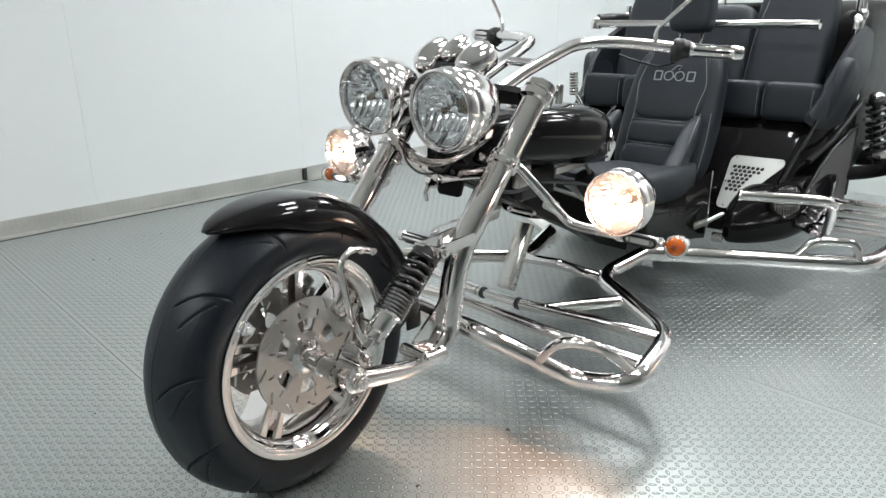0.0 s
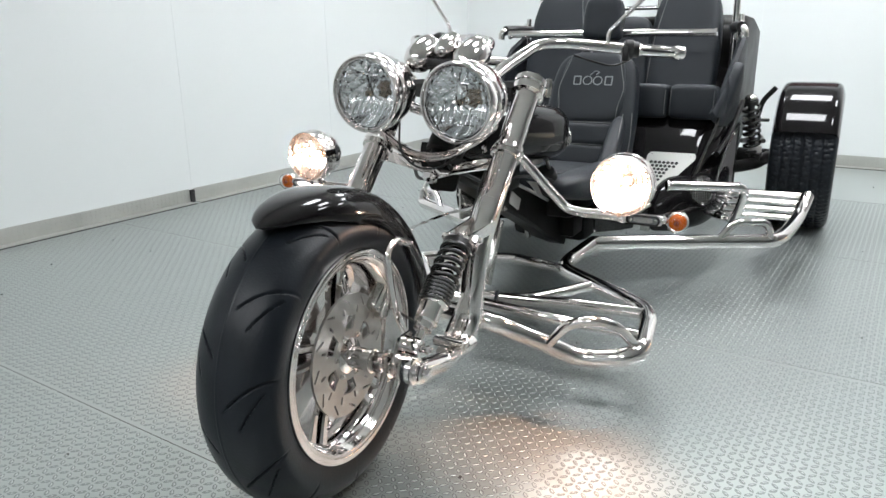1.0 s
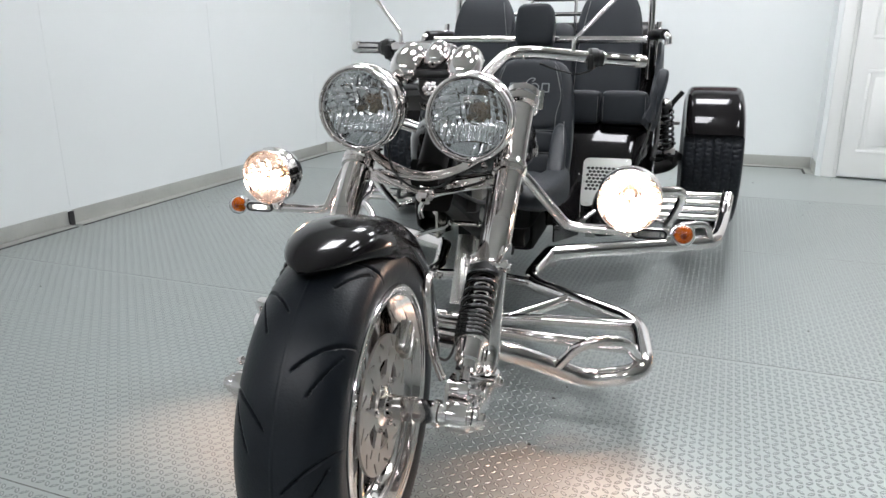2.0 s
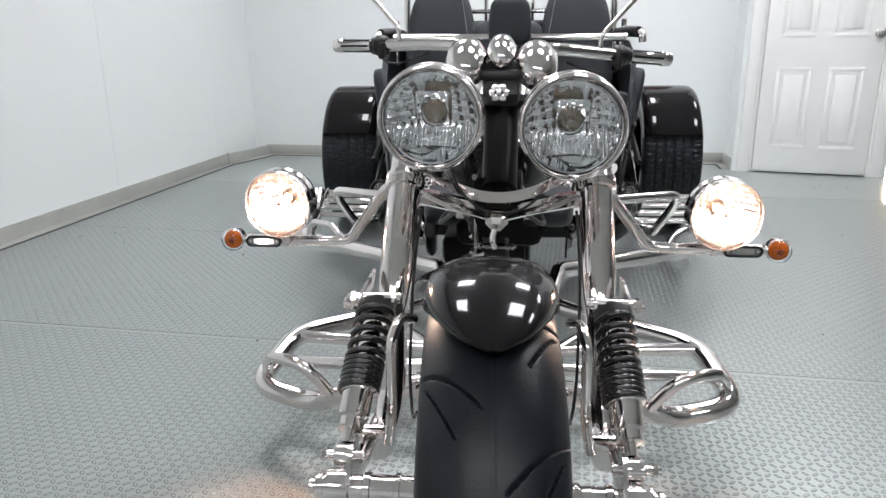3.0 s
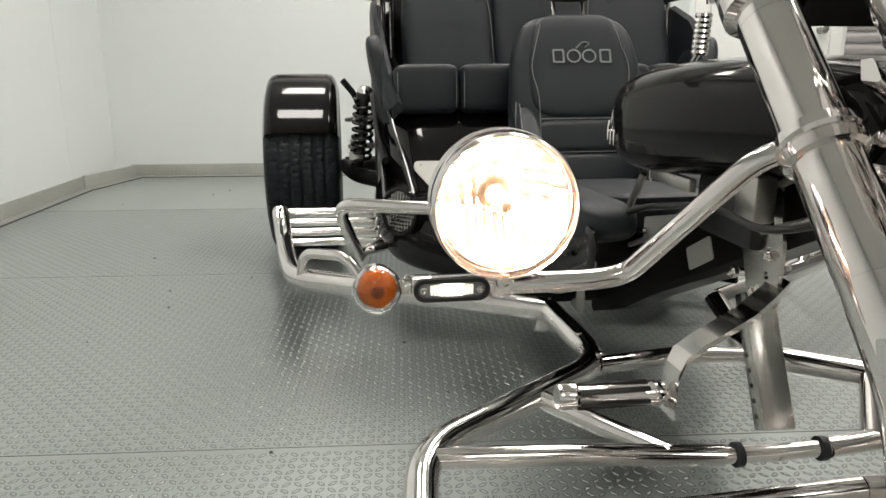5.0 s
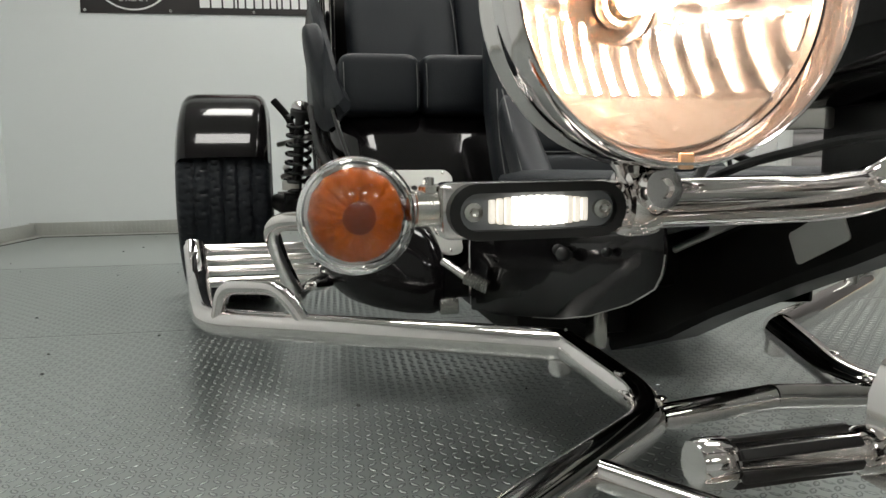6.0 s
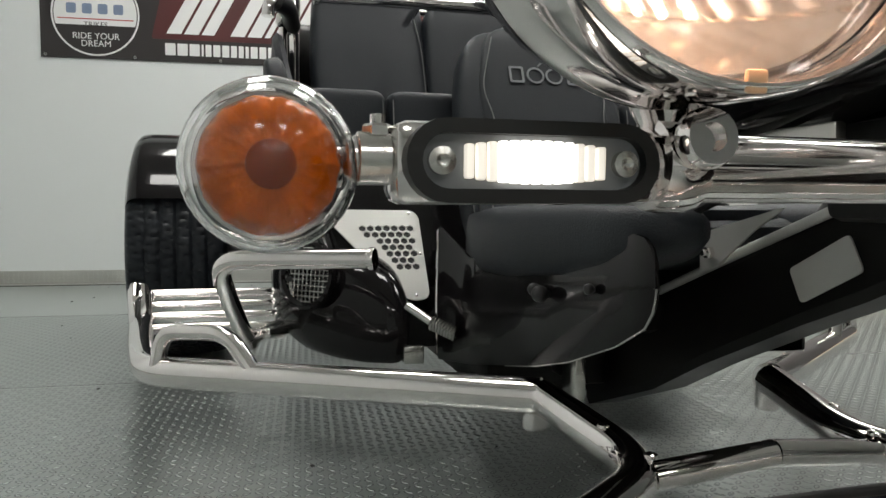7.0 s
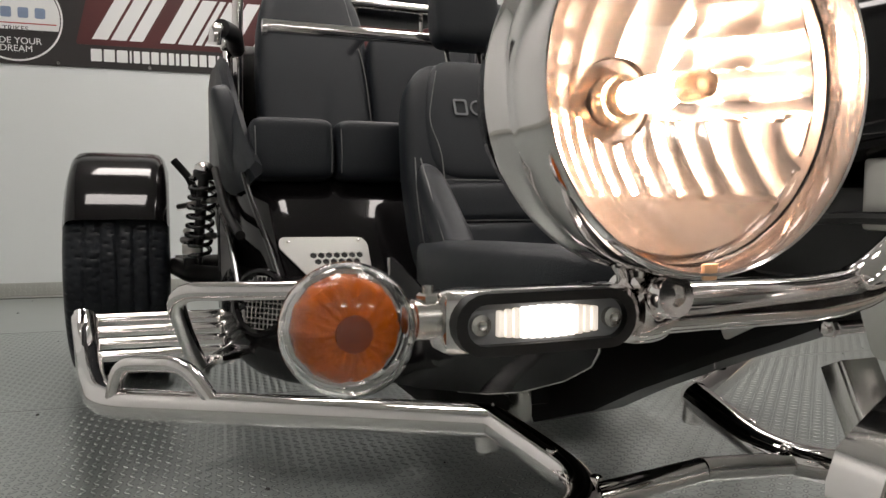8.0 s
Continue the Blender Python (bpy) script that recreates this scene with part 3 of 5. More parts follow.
# fork legs with leading links, springs and brackets
for s in (1, -1):
    leg = under("fork_leg", tube([F(s, 0.182, 0.247, 0.787), F(s, 0.182, 0.02, 0.54)], 0.031, 24, 0), CHROME, label="thick chrome fork tube")
    under("lower_tube", tube([F(s, 0.182, 0.026, 0.546), F(s, 0.182, -0.047, 0.462), F(s, 0.184, -0.076, 0.36), F(s, 0.186, -0.086, 0.285), F(s, 0.186, -0.135, 0.250), F(s, 0.186, -0.21, 0.256)],
                             (0.031, 0.022), 22, 0.05), CHROME, leg)
    d = V(0, 0.242, 0.263).normalized()
    under("top_cap", lathe([(0, 0.016), (0.034, 0.016), (0.040, 0.010), (0.040, -0.004), (0.036, -0.008), (0.041, -0.012), (0.041, -0.03), (0.031, -0.034), (0.031, -0.05)], along(F(s, 0.182, 0.247, 0.787), d), 32), CHROME, leg)
    under("clamp_ring", lathe([(0.031, -0.016), (0.037, -0.014), (0.0385, -0.004), (0.036, 0), (0.0385, 0.004), (0.037, 0.014), (0.031, 0.016)], along(F(s, 0.182, 0.112, 0.640), d), 32), CHROME, leg)
    # link
    under("link", tube([F(s, 0.205, -0.128, 0.256), F(s, 0.21, -0.25, 0.264), F(s, 0.207, -0.390, 0.297)], (0.017, 0.021), 18, 0.03), CHROME, leg)
    under("pivot_bolt", merged(rod(F(s, 0.16, -0.205, 0.283), F(s, 0.232, -0.205, 0.283), 0.013), nut(F(s, 0.232, -0.205, 0.283), (s, 0, 0), 0.011)), CHROME, leg)
    under("link_eye", lathe([(0.016, -0.018), (0.026, -0.016), (0.027, 0), (0.026, 0.016), (0.016, 0.018)], along(F(s, 0.205, -0.390, 0.304), (s, 0, 0)), 28), CHROME, leg)
    under("gusset", plate(soften([(-0.058, 0.430), (-0.112, 0.360), (-0.195, 0.296), (-0.165, 0.262), (-0.10, 0.275), (-0.075, 0.34)], 0.006), 0.006, Matrix(((0, 0, s, FX + s * 0.176), (1, 0, 0, 0), (0, 1, 0, 0), (0, 0, 0, 1)))), CHROME, leg)
    # spring bracket on the fork
    under("spring_bracket", merged(plate(soften([(-0.03, 0.516), (-0.165, 0.506), (-0.165, 0.487), (-0.10, 0.486), (-0.045, 0.470)], 0.008), 0.005, Matrix(((0, 0, s, FX + s * 0.160), (1, 0, 0, 0), (0, 1, 0, 0), (0, 0, 0, 1)))),
                                   plate(soften([(-0.03, 0.514), (-0.165, 0.508), (-0.165, 0.488), (-0.04, 0.488)], 0.008), 0.005, Matrix(((0, 0, s, FX + s * 0.215), (1, 0, 0, 0), (0, 1, 0, 0), (0, 0, 0, 1))))), CHROME, leg)
    under("spring_bolt", merged(rod(F(s, 0.150, -0.145, 0.498), F(s, 0.232, -0.145, 0.498), 0.009), nut(F(s, 0.226, -0.145, 0.498), (s, 0, 0), 0.012, 0.009)), CHROME, leg)
    top, low = F(s, 0.190, -0.145, 0.497), F(s, 0.203, -0.358, 0.336)
    ax = (low - top).normalized()
    shock = under("shock_absorber", merged(lathe([(0, 0.0), (0.014, 0), (0.016, 0.01), (0.03, 0.014), (0.031, 0.026), (0.012, 0.028), (0.012, 0.05), (0, 0.05)], along(top, ax), 24)), PLASTIC, label="black coil-over shock absorber")
    under("damper_rod", rod(top + (low - top).normalized() * 0.02, top + (low - top).normalized() * 0.16, 0.016), CHROME, shock)
    ux = ax.orthogonal().normalized()
    uy = ax.cross(ux)
    pts = []
    for i in range(220):
        a = i / 20 * 2 * math.pi
        h = 0.020 + (0.0195 * i / 20 if i < 100 else 0.0975 + 0.0085 * (i - 100) / 20)
        pts.append(top + ax * h + 0.0275 * (math.cos(a) * ux + math.sin(a) * uy))
    under("coil", tube(pts, 0.0055, 8, 0), SPRING, shock, "glossy black coil spring", 1.2)
    under("damper_body", lathe([(0.0, 0.155), (0.03, 0.155), (0.031, 0.168), (0.024, 0.172), (0.0235, 0.21), (0.019, 0.214), (0.019, 0.228), (0.009, 0.23), (0.009, 0.25), (0, 0.25)], along(top, ax), 28), CHROME, shock)
    under("lower_eye", merged(lathe([(0.008, -0.014), (0.016, -0.013), (0.017, 0), (0.016, 0.013), (0.008, 0.014)], along(low, (1, 0, 0)), 20), rod(low - V(0.03, 0, 0), low + V(0.03, 0, 0), 0.007), nut(low + V(s * 0.026, 0, 0), (s, 0, 0))), CHROME, shock)
    for x in (0.184,):
        under("eye_yoke", plate(soften([(-0.345, 0.305), (-0.415, 0.32), (-0.39, 0.365), (-0.345, 0.365)], 0.01), 0.006, Matrix(((0, 0, s, FX + s * x), (1, 0, 0, 0), (0, 1, 0, 0), (0, 0, 0, 1)))), CHROME, shock)
    # fender stay: bent bright strap
    stay = under("fender_stay", tube([F(s, 0.118, -0.235, 0.500), F(s, 0.128, -0.300, 0.527), F(s, 0.134, -0.343, 0.510), F(s, 0.138, -0.325, 0.39), F(s, 0.150, -0.302, 0.325)], 0.0075, 12, 0.03), CHROME)
    for y, z in ((-0.245, 0.502), (-0.278, 0.514)):
        under("stay_bolt", nut(F(s, 0.124, y, z), (s, 0, 0.2), 0.007, 0.006), CHROME, stay)
    # caliper
    under("brake_caliper", merged(box((0.028, 0.062, 0.034), Matrix.Translation(F(s, 0.072, -0.288, 0.392)) @ pose(0, 0, 0, 40), 0.01), box((0.025, 0.045, 0.03), Matrix.Translation(F(s, 0.076, -0.275, 0.365)) @ pose(0, 0, 0, 60), 0.006)), STEEL, label="bare metal brake caliper")
    under("brake_hose", tube([F(s, 0.11, -0.27, 0.36), F(s, 0.13, -0.19, 0.30), F(s, 0.14, -0.15, 0.36), F(s, 0.150, -0.02, 0.50), F(s, 0.145, 0.07, 0.60)], 0.0028, 8, 0.08), PLASTIC)

# steering head, clamps
head = under("steering_head", merged(tube([V(FX, 0.26, 0.79), V(FX, 0.108, 0.630)], 0.034, 20, 0), tube([V(FX, 0.14, 0.66), V(FX, 0.088, 0.603)], 0.022, 20, 0), box((0.09, 0.05, 0.04), Matrix.Translation((FX, 0.155, 0.635)) @ pose(0, 0, 0, 42), 0.01)), FRAME, label="black steering head")
d = V(0, 0.677, 0.736)
ahead = V(0, -0.736, 0.677)


def tree(y, z):
    """The plane of a fork clamp: x across, y ahead and up, z along the steering axis."""
    return Matrix(((-1, 0, 0, FX), (0, ahead.y, d.y, y), (0, ahead.z, d.z, z), (0, 0, 0, 1)))


low_m, up_m = tree(0.112, 0.640), tree(0.242, 0.782)
secs = []
for k in range(21):
    x = -0.150 + 0.336 * k / 20
    z = 0.627 + 0.031 * ((x - 0.018) / 0.105) ** 2
    secs.append([V(x, 0.040 + 0.9 * (x - 0.018) ** 2 + y, z + h) for y, h in ((0.0, -0.007), (0.004, -0.0095), (0.024, -0.0085), (0.028, 0.0085), (0.014, 0.010), (0.010, 0.007))])
under("lower_clamp", loft(secs), CHROME, head, "curved polished lower fork clamp")
secs = []
for k in range(15):
    x = -0.140 + 0.32 * k / 14
    z = 0.579 + 0.034 * min(1, abs(x - 0.018) / 0.14) ** 0.8
    secs.append([V(x, 0.094 + y, z + h) for y, h in ((0.0, -0.010), (0.005, -0.014), (0.030, -0.013), (0.034, 0.013), (0.014, 0.012), (0.010, 0.008))])
under("lower_bridge", loft(secs), CHROME, head, "bright forged fork bridge")
under("bridge_plate", plate(soften([(-0.05, 0.0), (0.05, 0.0), (0.035, -0.045), (-0.035, -0.045)], 0.008), 0.008, Matrix(((1, 0, 0, FX), (0, 0, 1, 0.125), (0, 1, 0, 0.575), (0, 0, 0, 1)))), FRAME, head)
under("bridge_lever", tube([V(0.014, 0.058, 0.565), V(0.008, 0.052, 0.548), V(0.016, 0.05, 0.530)], 0.0055, 10, 0.01), CHROME, head)
under("upper_clamp", plate(soften([(-0.155, 0.025), (-0.06, 0.035), (0.06, 0.035), (0.155, 0.025), (0.155, -0.025), (-0.155, -0.025)], 0.02), 0.016, up_m @ pose(0, 0, -0.02)), PLASTIC, head, "black upper fork clamp")
for s in (1, -1):
    under("clamp_bolt", nut(up_m @ V(s * 0.12, -0.01, 0), up_m.to_3x3() @ V(0, 0, 1), 0.010, 0.009), CHROME, head)
    under("clamp_bolt", nut(low_m @ V(s * 0.125, 0.004, 0.0), low_m.to_3x3() @ V(0, 1, 0.2), 0.008, 0.008), CHROME, head)
under("stem_nut", merged(lathe([(0, 0), (0.02, 0), (0.022, 0.004), (0.022, 0.02), (0.014, 0.03), (0, 0.03)], along((0.016, 0.082, 0.588), (0, -0.75, -0.66)), 6)), CHROME, head)
under("cable", tube([V(FX - 0.10, 0.09, 0.70), V(FX - 0.07, 0.035, 0.640), V(FX - 0.02, 0.03, 0.600), V(FX + 0.05, 0.04, 0.605), V(FX + 0.10, 0.06, 0.66)], 0.0026, 8, 0.04), PLASTIC, head)


under("lock_knob", lathe([(0, 0.0), (0.0075, 0.0), (0.0085, 0.003), (0.0085, 0.042), (0.007, 0.045), (0, 0.045)], along((0.234, 0.28, 0.757), (0.06, 0, 1)), 32, lambda a, r, h: (r * (1 + 0.05 * math.cos(14 * a) * math.cos(h * 900)) if r > 0.008 else r, h)), STEEL, head, "knurled steel knob beside the fork cap")

# lamps
def lamp_parts(lamp_name, at, direction, r, deep, lit, label):
    m = along(at, direction)
    # keep the lamp's own y axis as upright as can be
    z = Vector(direction).normalized()
    y = (V(0, 0, 1) - z * z.z).normalized()
    x = y.cross(z)
    m = Matrix.Translation(at) @ Matrix((x, y, z)).transposed().to_4x4()
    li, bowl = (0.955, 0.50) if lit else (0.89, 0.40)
    shell = [(r * 0.955, 0.0), (r * 1.0, -0.012), (r * 1.0, -deep * 0.22), (r * 0.97, -deep * 0.40), (r * 0.86, -deep * 0.64), (r * 0.66, -deep * 0.83), (r * 0.36, -deep * 0.96), (0, -deep)]
    ob = under(lamp_name, lathe(shell, m, 48), CHROME, label=label)
    if lit:
        ringp = [(li + (1.025 - li) * f, h) for f, h in ((0.0, -0.004), (0.03, 0.004), (0.14, 0.0085), (0.32, 0.0108), (0.5, 0.0112), (0.68, 0.0100), (0.84, 0.0068), (0.95, 0.002))]
    else:
        ringp = [(li, -0.004), (li + 0.002, 0.0035), (li + 0.012, 0.0062), (li + 0.026, 0.0068), (li + 0.038, 0.0058), (li + 0.043, 0.0042), (li + 0.048, 0.0058), (li + 0.060, 0.0100), (li + 0.078, 0.0118), (li + 0.100, 0.0112), (li + 0.120, 0.0080), (li + 0.131, 0.002)]
    under("bezel", lathe([(r * f, h) for f, h in ringp] + [(r * 1.025, -0.012), (r * 1.005, -0.022), (r * 1.03, -0.026), (r * 1.03, -0.033), (r * 0.99, -0.036)], m, 72), CHROME, ob)

    def flutes(a, rr, h):
        x, y = rr * math.cos(a), rr * math.sin(a)
        if rr < r * 0.26 or rr > r * (li - 0.04):
            return rr, h
        k = 0.5 if lit else 1.35
        if y < -r * 0.60:
            return rr, h + 0.007 * k
        if y < -r * 0.12:
            return rr, h + 0.0034 * k * abs(math.sin(x / r * 23)) + 0.0035 * k * (-y / r - 0.12)
        if abs(x) > r * 0.36:
            return rr, h + 0.0026 * k * abs(math.sin(y / r * 17)) + 0.0026 * k * abs(math.sin(x / r * 13 + 0.4 * math.floor(y / r * 17 / math.pi)))
        return rr, h + 0.0012 * abs(math.sin(x / r * 11)) + 0.0018 * k * abs(math.sin(y / r * 7))

    refl = [(r * li * (1 - k / 60), -0.006 - (bowl + 0.02) * deep * (1 - (1 - k / 60) ** 2)) for k in range(55)]
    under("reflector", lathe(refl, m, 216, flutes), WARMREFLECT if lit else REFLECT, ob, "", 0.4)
    base = -deep * bowl
    under("bulb_holder", lathe([(0.0, base - 0.012), (r * 0.155, base - 0.006), (r * 0.165, base), (r * 0.15, base + 0.004), (r * 0.115, base + 0.004), (r * 0.10, base + 0.010), (0.0, base + 0.010)], m, 28), BRASS, ob)
    bulb = under("bulb", lathe([(0.0, base + 0.010), (r * 0.085, base + 0.012), (r * 0.105, base + 0.022), (r * 0.10, base + 0.034), (r * 0.06, base + 0.042), (0, base + 0.045)], m, 24), BULB if lit else GLASS, ob)
    under("bulb_shield", lathe([(r * 0.03, base + 0.052), (r * 0.085, base + 0.046), (r * 0.09, base + 0.050), (r * 0.07, base + 0.058), (0, base + 0.060)], m, 24), BRASS, ob)
    lens = under("lens", lathe([(0, 0.0100), (r * 0.3, 0.0092), (r * 0.6, 0.0065), (r * li, 0.0005), (r * li, -0.0015), (r * 0.6, 0.0045), (r * 0.3, 0.0072), (0, 0.0080)], m, 48), LAMPGLASS, ob, "clear glass lens")
    lens.visible_shadow = False
    under("lens_tab", box((r * 0.09, r * 0.09, 0.002), m @ pose(0, -r * (li + 0.015), 0.0098), 0.0008), TAB if lit else CHROME, ob)
    return ob, m


for s in (1, -1):
    lamp_parts("headlight", V(0.0245 + s * 0.1195, -0.030, 0.772 - s * 0.007), (0.0, -1, -0.06), 0.0885, 0.155, False, "large round chrome headlight, unlit")
    under("headlight_arm", merged(tube([F(s, 0.122, 0.09, 0.76), F(s, 0.10, 0.145, 0.735), F(s, 0.05, 0.16, 0.72)], 0.014, 14, 0.02), nut(F(s, 0.122, 0.09, 0.68), (0, 0, -1), 0.012)), CHROME)
    lamp, m = lamp_parts("driving_lamp", G(s, 0.4505, 0.169, 0.577 - s * 0.004), (s * 0.03, -1, -0.03), 0.0700, 0.108, True, "lit round chrome driving lamp")
    under("lamp_foot", lathe([(0, 0.0), (0.012, 0.0), (0.014, 0.004), (0.012, 0.010), (0.0095, 0.014), (0.0095, 0.024), (0, 0.024)], along(G(s, 0.4465, 0.208, 0.520), (0, 0, -1)), 24), CHROME, lamp)
    under("lamp_clamp", lathe([(0.0118, -0.008), (0.0150, -0.0075), (0.0158, -0.004), (0.0158, 0.004), (0.0150, 0.0075), (0.0118, 0.008)], along(G(s, 0.4465, 0.208, 0.4935), (1, 0, 0)), 28), CHROME, lamp)
    under("lamp_bolt", lathe([(0, 0), (0.0085, 0), (0.0095, 0.002), (0.0095, 0.006), (0.0085, 0.008), (0.0045, 0.008), (0.004, 0.005), (0, 0.005)], along(G(s, 0.4455, 0.193, 0.500), (0, -1, 0.1)), 20), CHROME, lamp)
    beam = new("lamp_beam", bpy.data.lights.new("lamp_beam", "SPOT"))
    beam.data.energy, beam.data.color, beam.data.spot_size, beam.data.spot_blend, beam.data.shadow_soft_size = 17.0, (1.0, 0.55, 0.36), radians(44), 1.0, 0.03
    beam.matrix_world = look(G(s, 0.447, 0.145, 0.570), G(s, 0.40, -0.09, 0.0)) @ Matrix.Diagonal((1.7, 1, 1, 1))
    spill = new("lamp_spill", bpy.data.lights.new("lamp_spill", "POINT"))
    spill.data.energy, spill.data.color, spill.data.shadow_soft_size = 2.2, (1.0, 0.62, 0.42), 0.006
    spill.matrix_world = m @ pose(0, 0, 0.004)
    # bar that carries the lamp, marker light and turn signal
    bar = under("lamp_bar", tube([F(s, 0.165, 0.125, 0.640), G(s, 0.212, 0.140, 0.630), G(s, 0.310, 0.208, 0.497), G(s, 0.345, 0.208, 0.4925), G(s, 0.520, 0.208, 0.4925)], 0.0115, 18, 0.035), CHROME, label="bent chrome lamp bar")
    under("marker_light", box((0.084, 0.02, 0.0240), Matrix.Translation(G(s, 0.4975, 0.208, 0.4922)), 0.004), CHROME, bar, "chrome body of the marker light")
    oval = slot_outline(0.039, 0.0118)
    lensm = Matrix.Translation(G(s, 0.4985, 0.1985, 0.4925)) @ pose(0, 0, 0, 90)
    under("marker_light_bezel", plate(oval, 0.007, lensm, [slot_outline(0.0345, 0.0078)]), PLASTIC, bar, "black oval bezel")
    under("marker_light_lens", plate(slot_outline(0.0344, 0.0077), 0.003, lensm @ pose(0, 0, 0.0005)), SILVER, bar)
    for k in range(13):
        x = -0.0204 + 0.0034 * k
        under("led", box((0.0025, 0.0126 - 0.00008 * (k - 6) ** 2, 0.003), lensm @ pose(x, 0, 0.0045), 0.0006), PLATE if s > 0 else LED if 2 < k < 10 else LEDSIDE, bar)
    for x in (-0.0285, 0.0285):
        under("marker_light_screw", lathe([(0, 0), (0.0040, 0), (0.0040, 0.003), (0.002, 0.0035), (0, 0.002)], lensm @ pose(x, 0, 0.003), 14), STEEL, bar)
    under("signal_stem", rod(G(s, 0.536, 0.208, 0.4935), G(s, 0.552, 0.208, 0.4935), 0.0065, 16), CHROME, bar)
    under("signal_collar", lathe([(0.006, 0), (0.0078, 0.001), (0.0078, 0.010), (0.006, 0.011)], along(G(s, 0.5385, 0.208, 0.4935), (s, 0, 0)), 20), STEEL, bar)
    under("signal_nut", nut(G(s, 0.5425, 0.208, 0.4995), (0, 0, 1), 0.0045, 0.004), STEEL, bar)
    sig = along(G(s, 0.5730, 0.209, 0.491), (0, -1, 0)) @ Matrix.Diagonal((1.16, 1.16, 1.16, 1))
    signal = under("turn_signal", lathe([(0.0175, -0.0035), (0.0190, -0.0042), (0.0192, -0.010), (0.018, -0.022), (0.010, -0.031), (0, -0.034)], sig, 36), CHROME, label="round chrome turn signal with amber inside a clear lens")
    under("amber_cover", lathe([(0, 0.0075), (0.004, 0.0078), (0.008, 0.0072), (0.012, 0.0062), (0.0150, 0.0035), (0.0172, -0.002), (0.0178, -0.006), (0.017, -0.009), (0, -0.009)], sig, 72, lambda a, r, h: (r * (1 + 0.014 * math.cos(14 * a)), h + 0.0008 * abs(math.cos(11 * a)) * (r > 0.006) - 0.0012 * (0.009 < r < 0.013))), AMBER, signal, "orange faceted cover", 1.5)
    under("signal_bulb", lathe([(0, 0.0100), (0.003, 0.0097), (0.0056, 0.0086), (0.0064, 0.004), (0, 0.004)], sig, 24), DARKAMBER, signal, "dark amber bulb")
    lens = under("signal_lens", lathe([(0, 0.0185), (0.0075, 0.0178), (0.015, 0.0145), (0.0198, 0.0085), (0.0215, 0.001), (0.0215, -0.003), (0.0198, -0.0035), (0.0196, 0.001), (0.0180, 0.0075), (0.0138, 0.0125), (0.0075, 0.0152), (0, 0.0158)], sig, 40), GLASS, signal, "clear dome lens")
    lens.visible_shadow = False

# gauges
for s, x, y, z, r, l in ((1, 0.066, 0.140, 0.853, 0.040, 0.115), (-1, 0.066, 0.140, 0.858, 0.040, 0.115), (1, 0.0, 0.150, 0.879, 0.0275, 0.09)):
    cup = [(0, -l * 0.42), (r * 0.35, -l * 0.40), (r * 0.68, -l * 0.30), (r * 0.90, -l * 0.12), (r, l * 0.12), (r, l * 0.38), (r * 0.97, l * 0.42), (r * 0.9, l * 0.42), (r * 0.88, l * 0.38), (0, l * 0.38)]
    g = under("gauge", lathe(cup, along(F(s, x, y, z), (0, 0.94, 0.34)), 36), CHROME, label="chrome bullet-shaped instrument")
    under("dial", lathe([(0, l * 0.385), (r * 0.88, l * 0.385)], along(F(s, x, y, z), (0, 0.94, 0.34)), 32), PLASTIC, g)
pod = under("gauge_mount", merged(box((0.07, 0.05, 0.075), Matrix.Translation((FX, 0.15, 0.825)) @ pose(0, 0, 0, -35), 0.012), box((0.12, 0.03, 0.02), Matrix.Translation((FX, 0.135, 0.843)), 0.008)), PLASTIC)
badge = under("ignition_badge", lathe([(0, 0.007), (0.005, 0.006), (0.007, 0), (0, -0.002)], along(V(FX - 0.003, 0.117, 0.812), (0, -1, 0.2)), 16), CHROME, pod, "small chrome rosette")
for k in range(6):
    a = radians(60 * k)
    under("petal", lathe([(0, 0.006), (0.007, 0.004), (0.008, 0), (0, -0.002)], along(V(FX - 0.003 + 0.013 * math.cos(a), 0.118, 0.812 + 0.010 * math.sin(a)), (0, -1, 0.2)), 12), CHROME, badge)

# handlebar
def H(s, x, y, z):
    return V((FX if x < 0.1 else -0.008) + s * x, y, z)


LEAN_BAR = Matrix.Translation((FX, 0.3, 0.8)) @ pose(0, 0, 0, 0, 2.6, 0) @ Matrix.Translation((-FX, -0.3, -0.8))
bar = under("handlebar", merged(*[moved(tube([H(s, 0.048, 0.225, 0.765), H(s, 0.050, 0.37, 0.822), H(s, 0.072, 0.565, 0.884), H(s, 0.15, 0.648, 0.888), H(s, 0.307, 0.734, 0.877)], 0.0165, 18, 0.05), LEAN_BAR) for s in (1, -1)],
                             moved(tube([H(1, 0.055, 0.42, 0.838), H(-1, 0.055, 0.42, 0.838)], 0.012, 14, 0), LEAN_BAR)), CHROME, label="wide chrome handlebar")
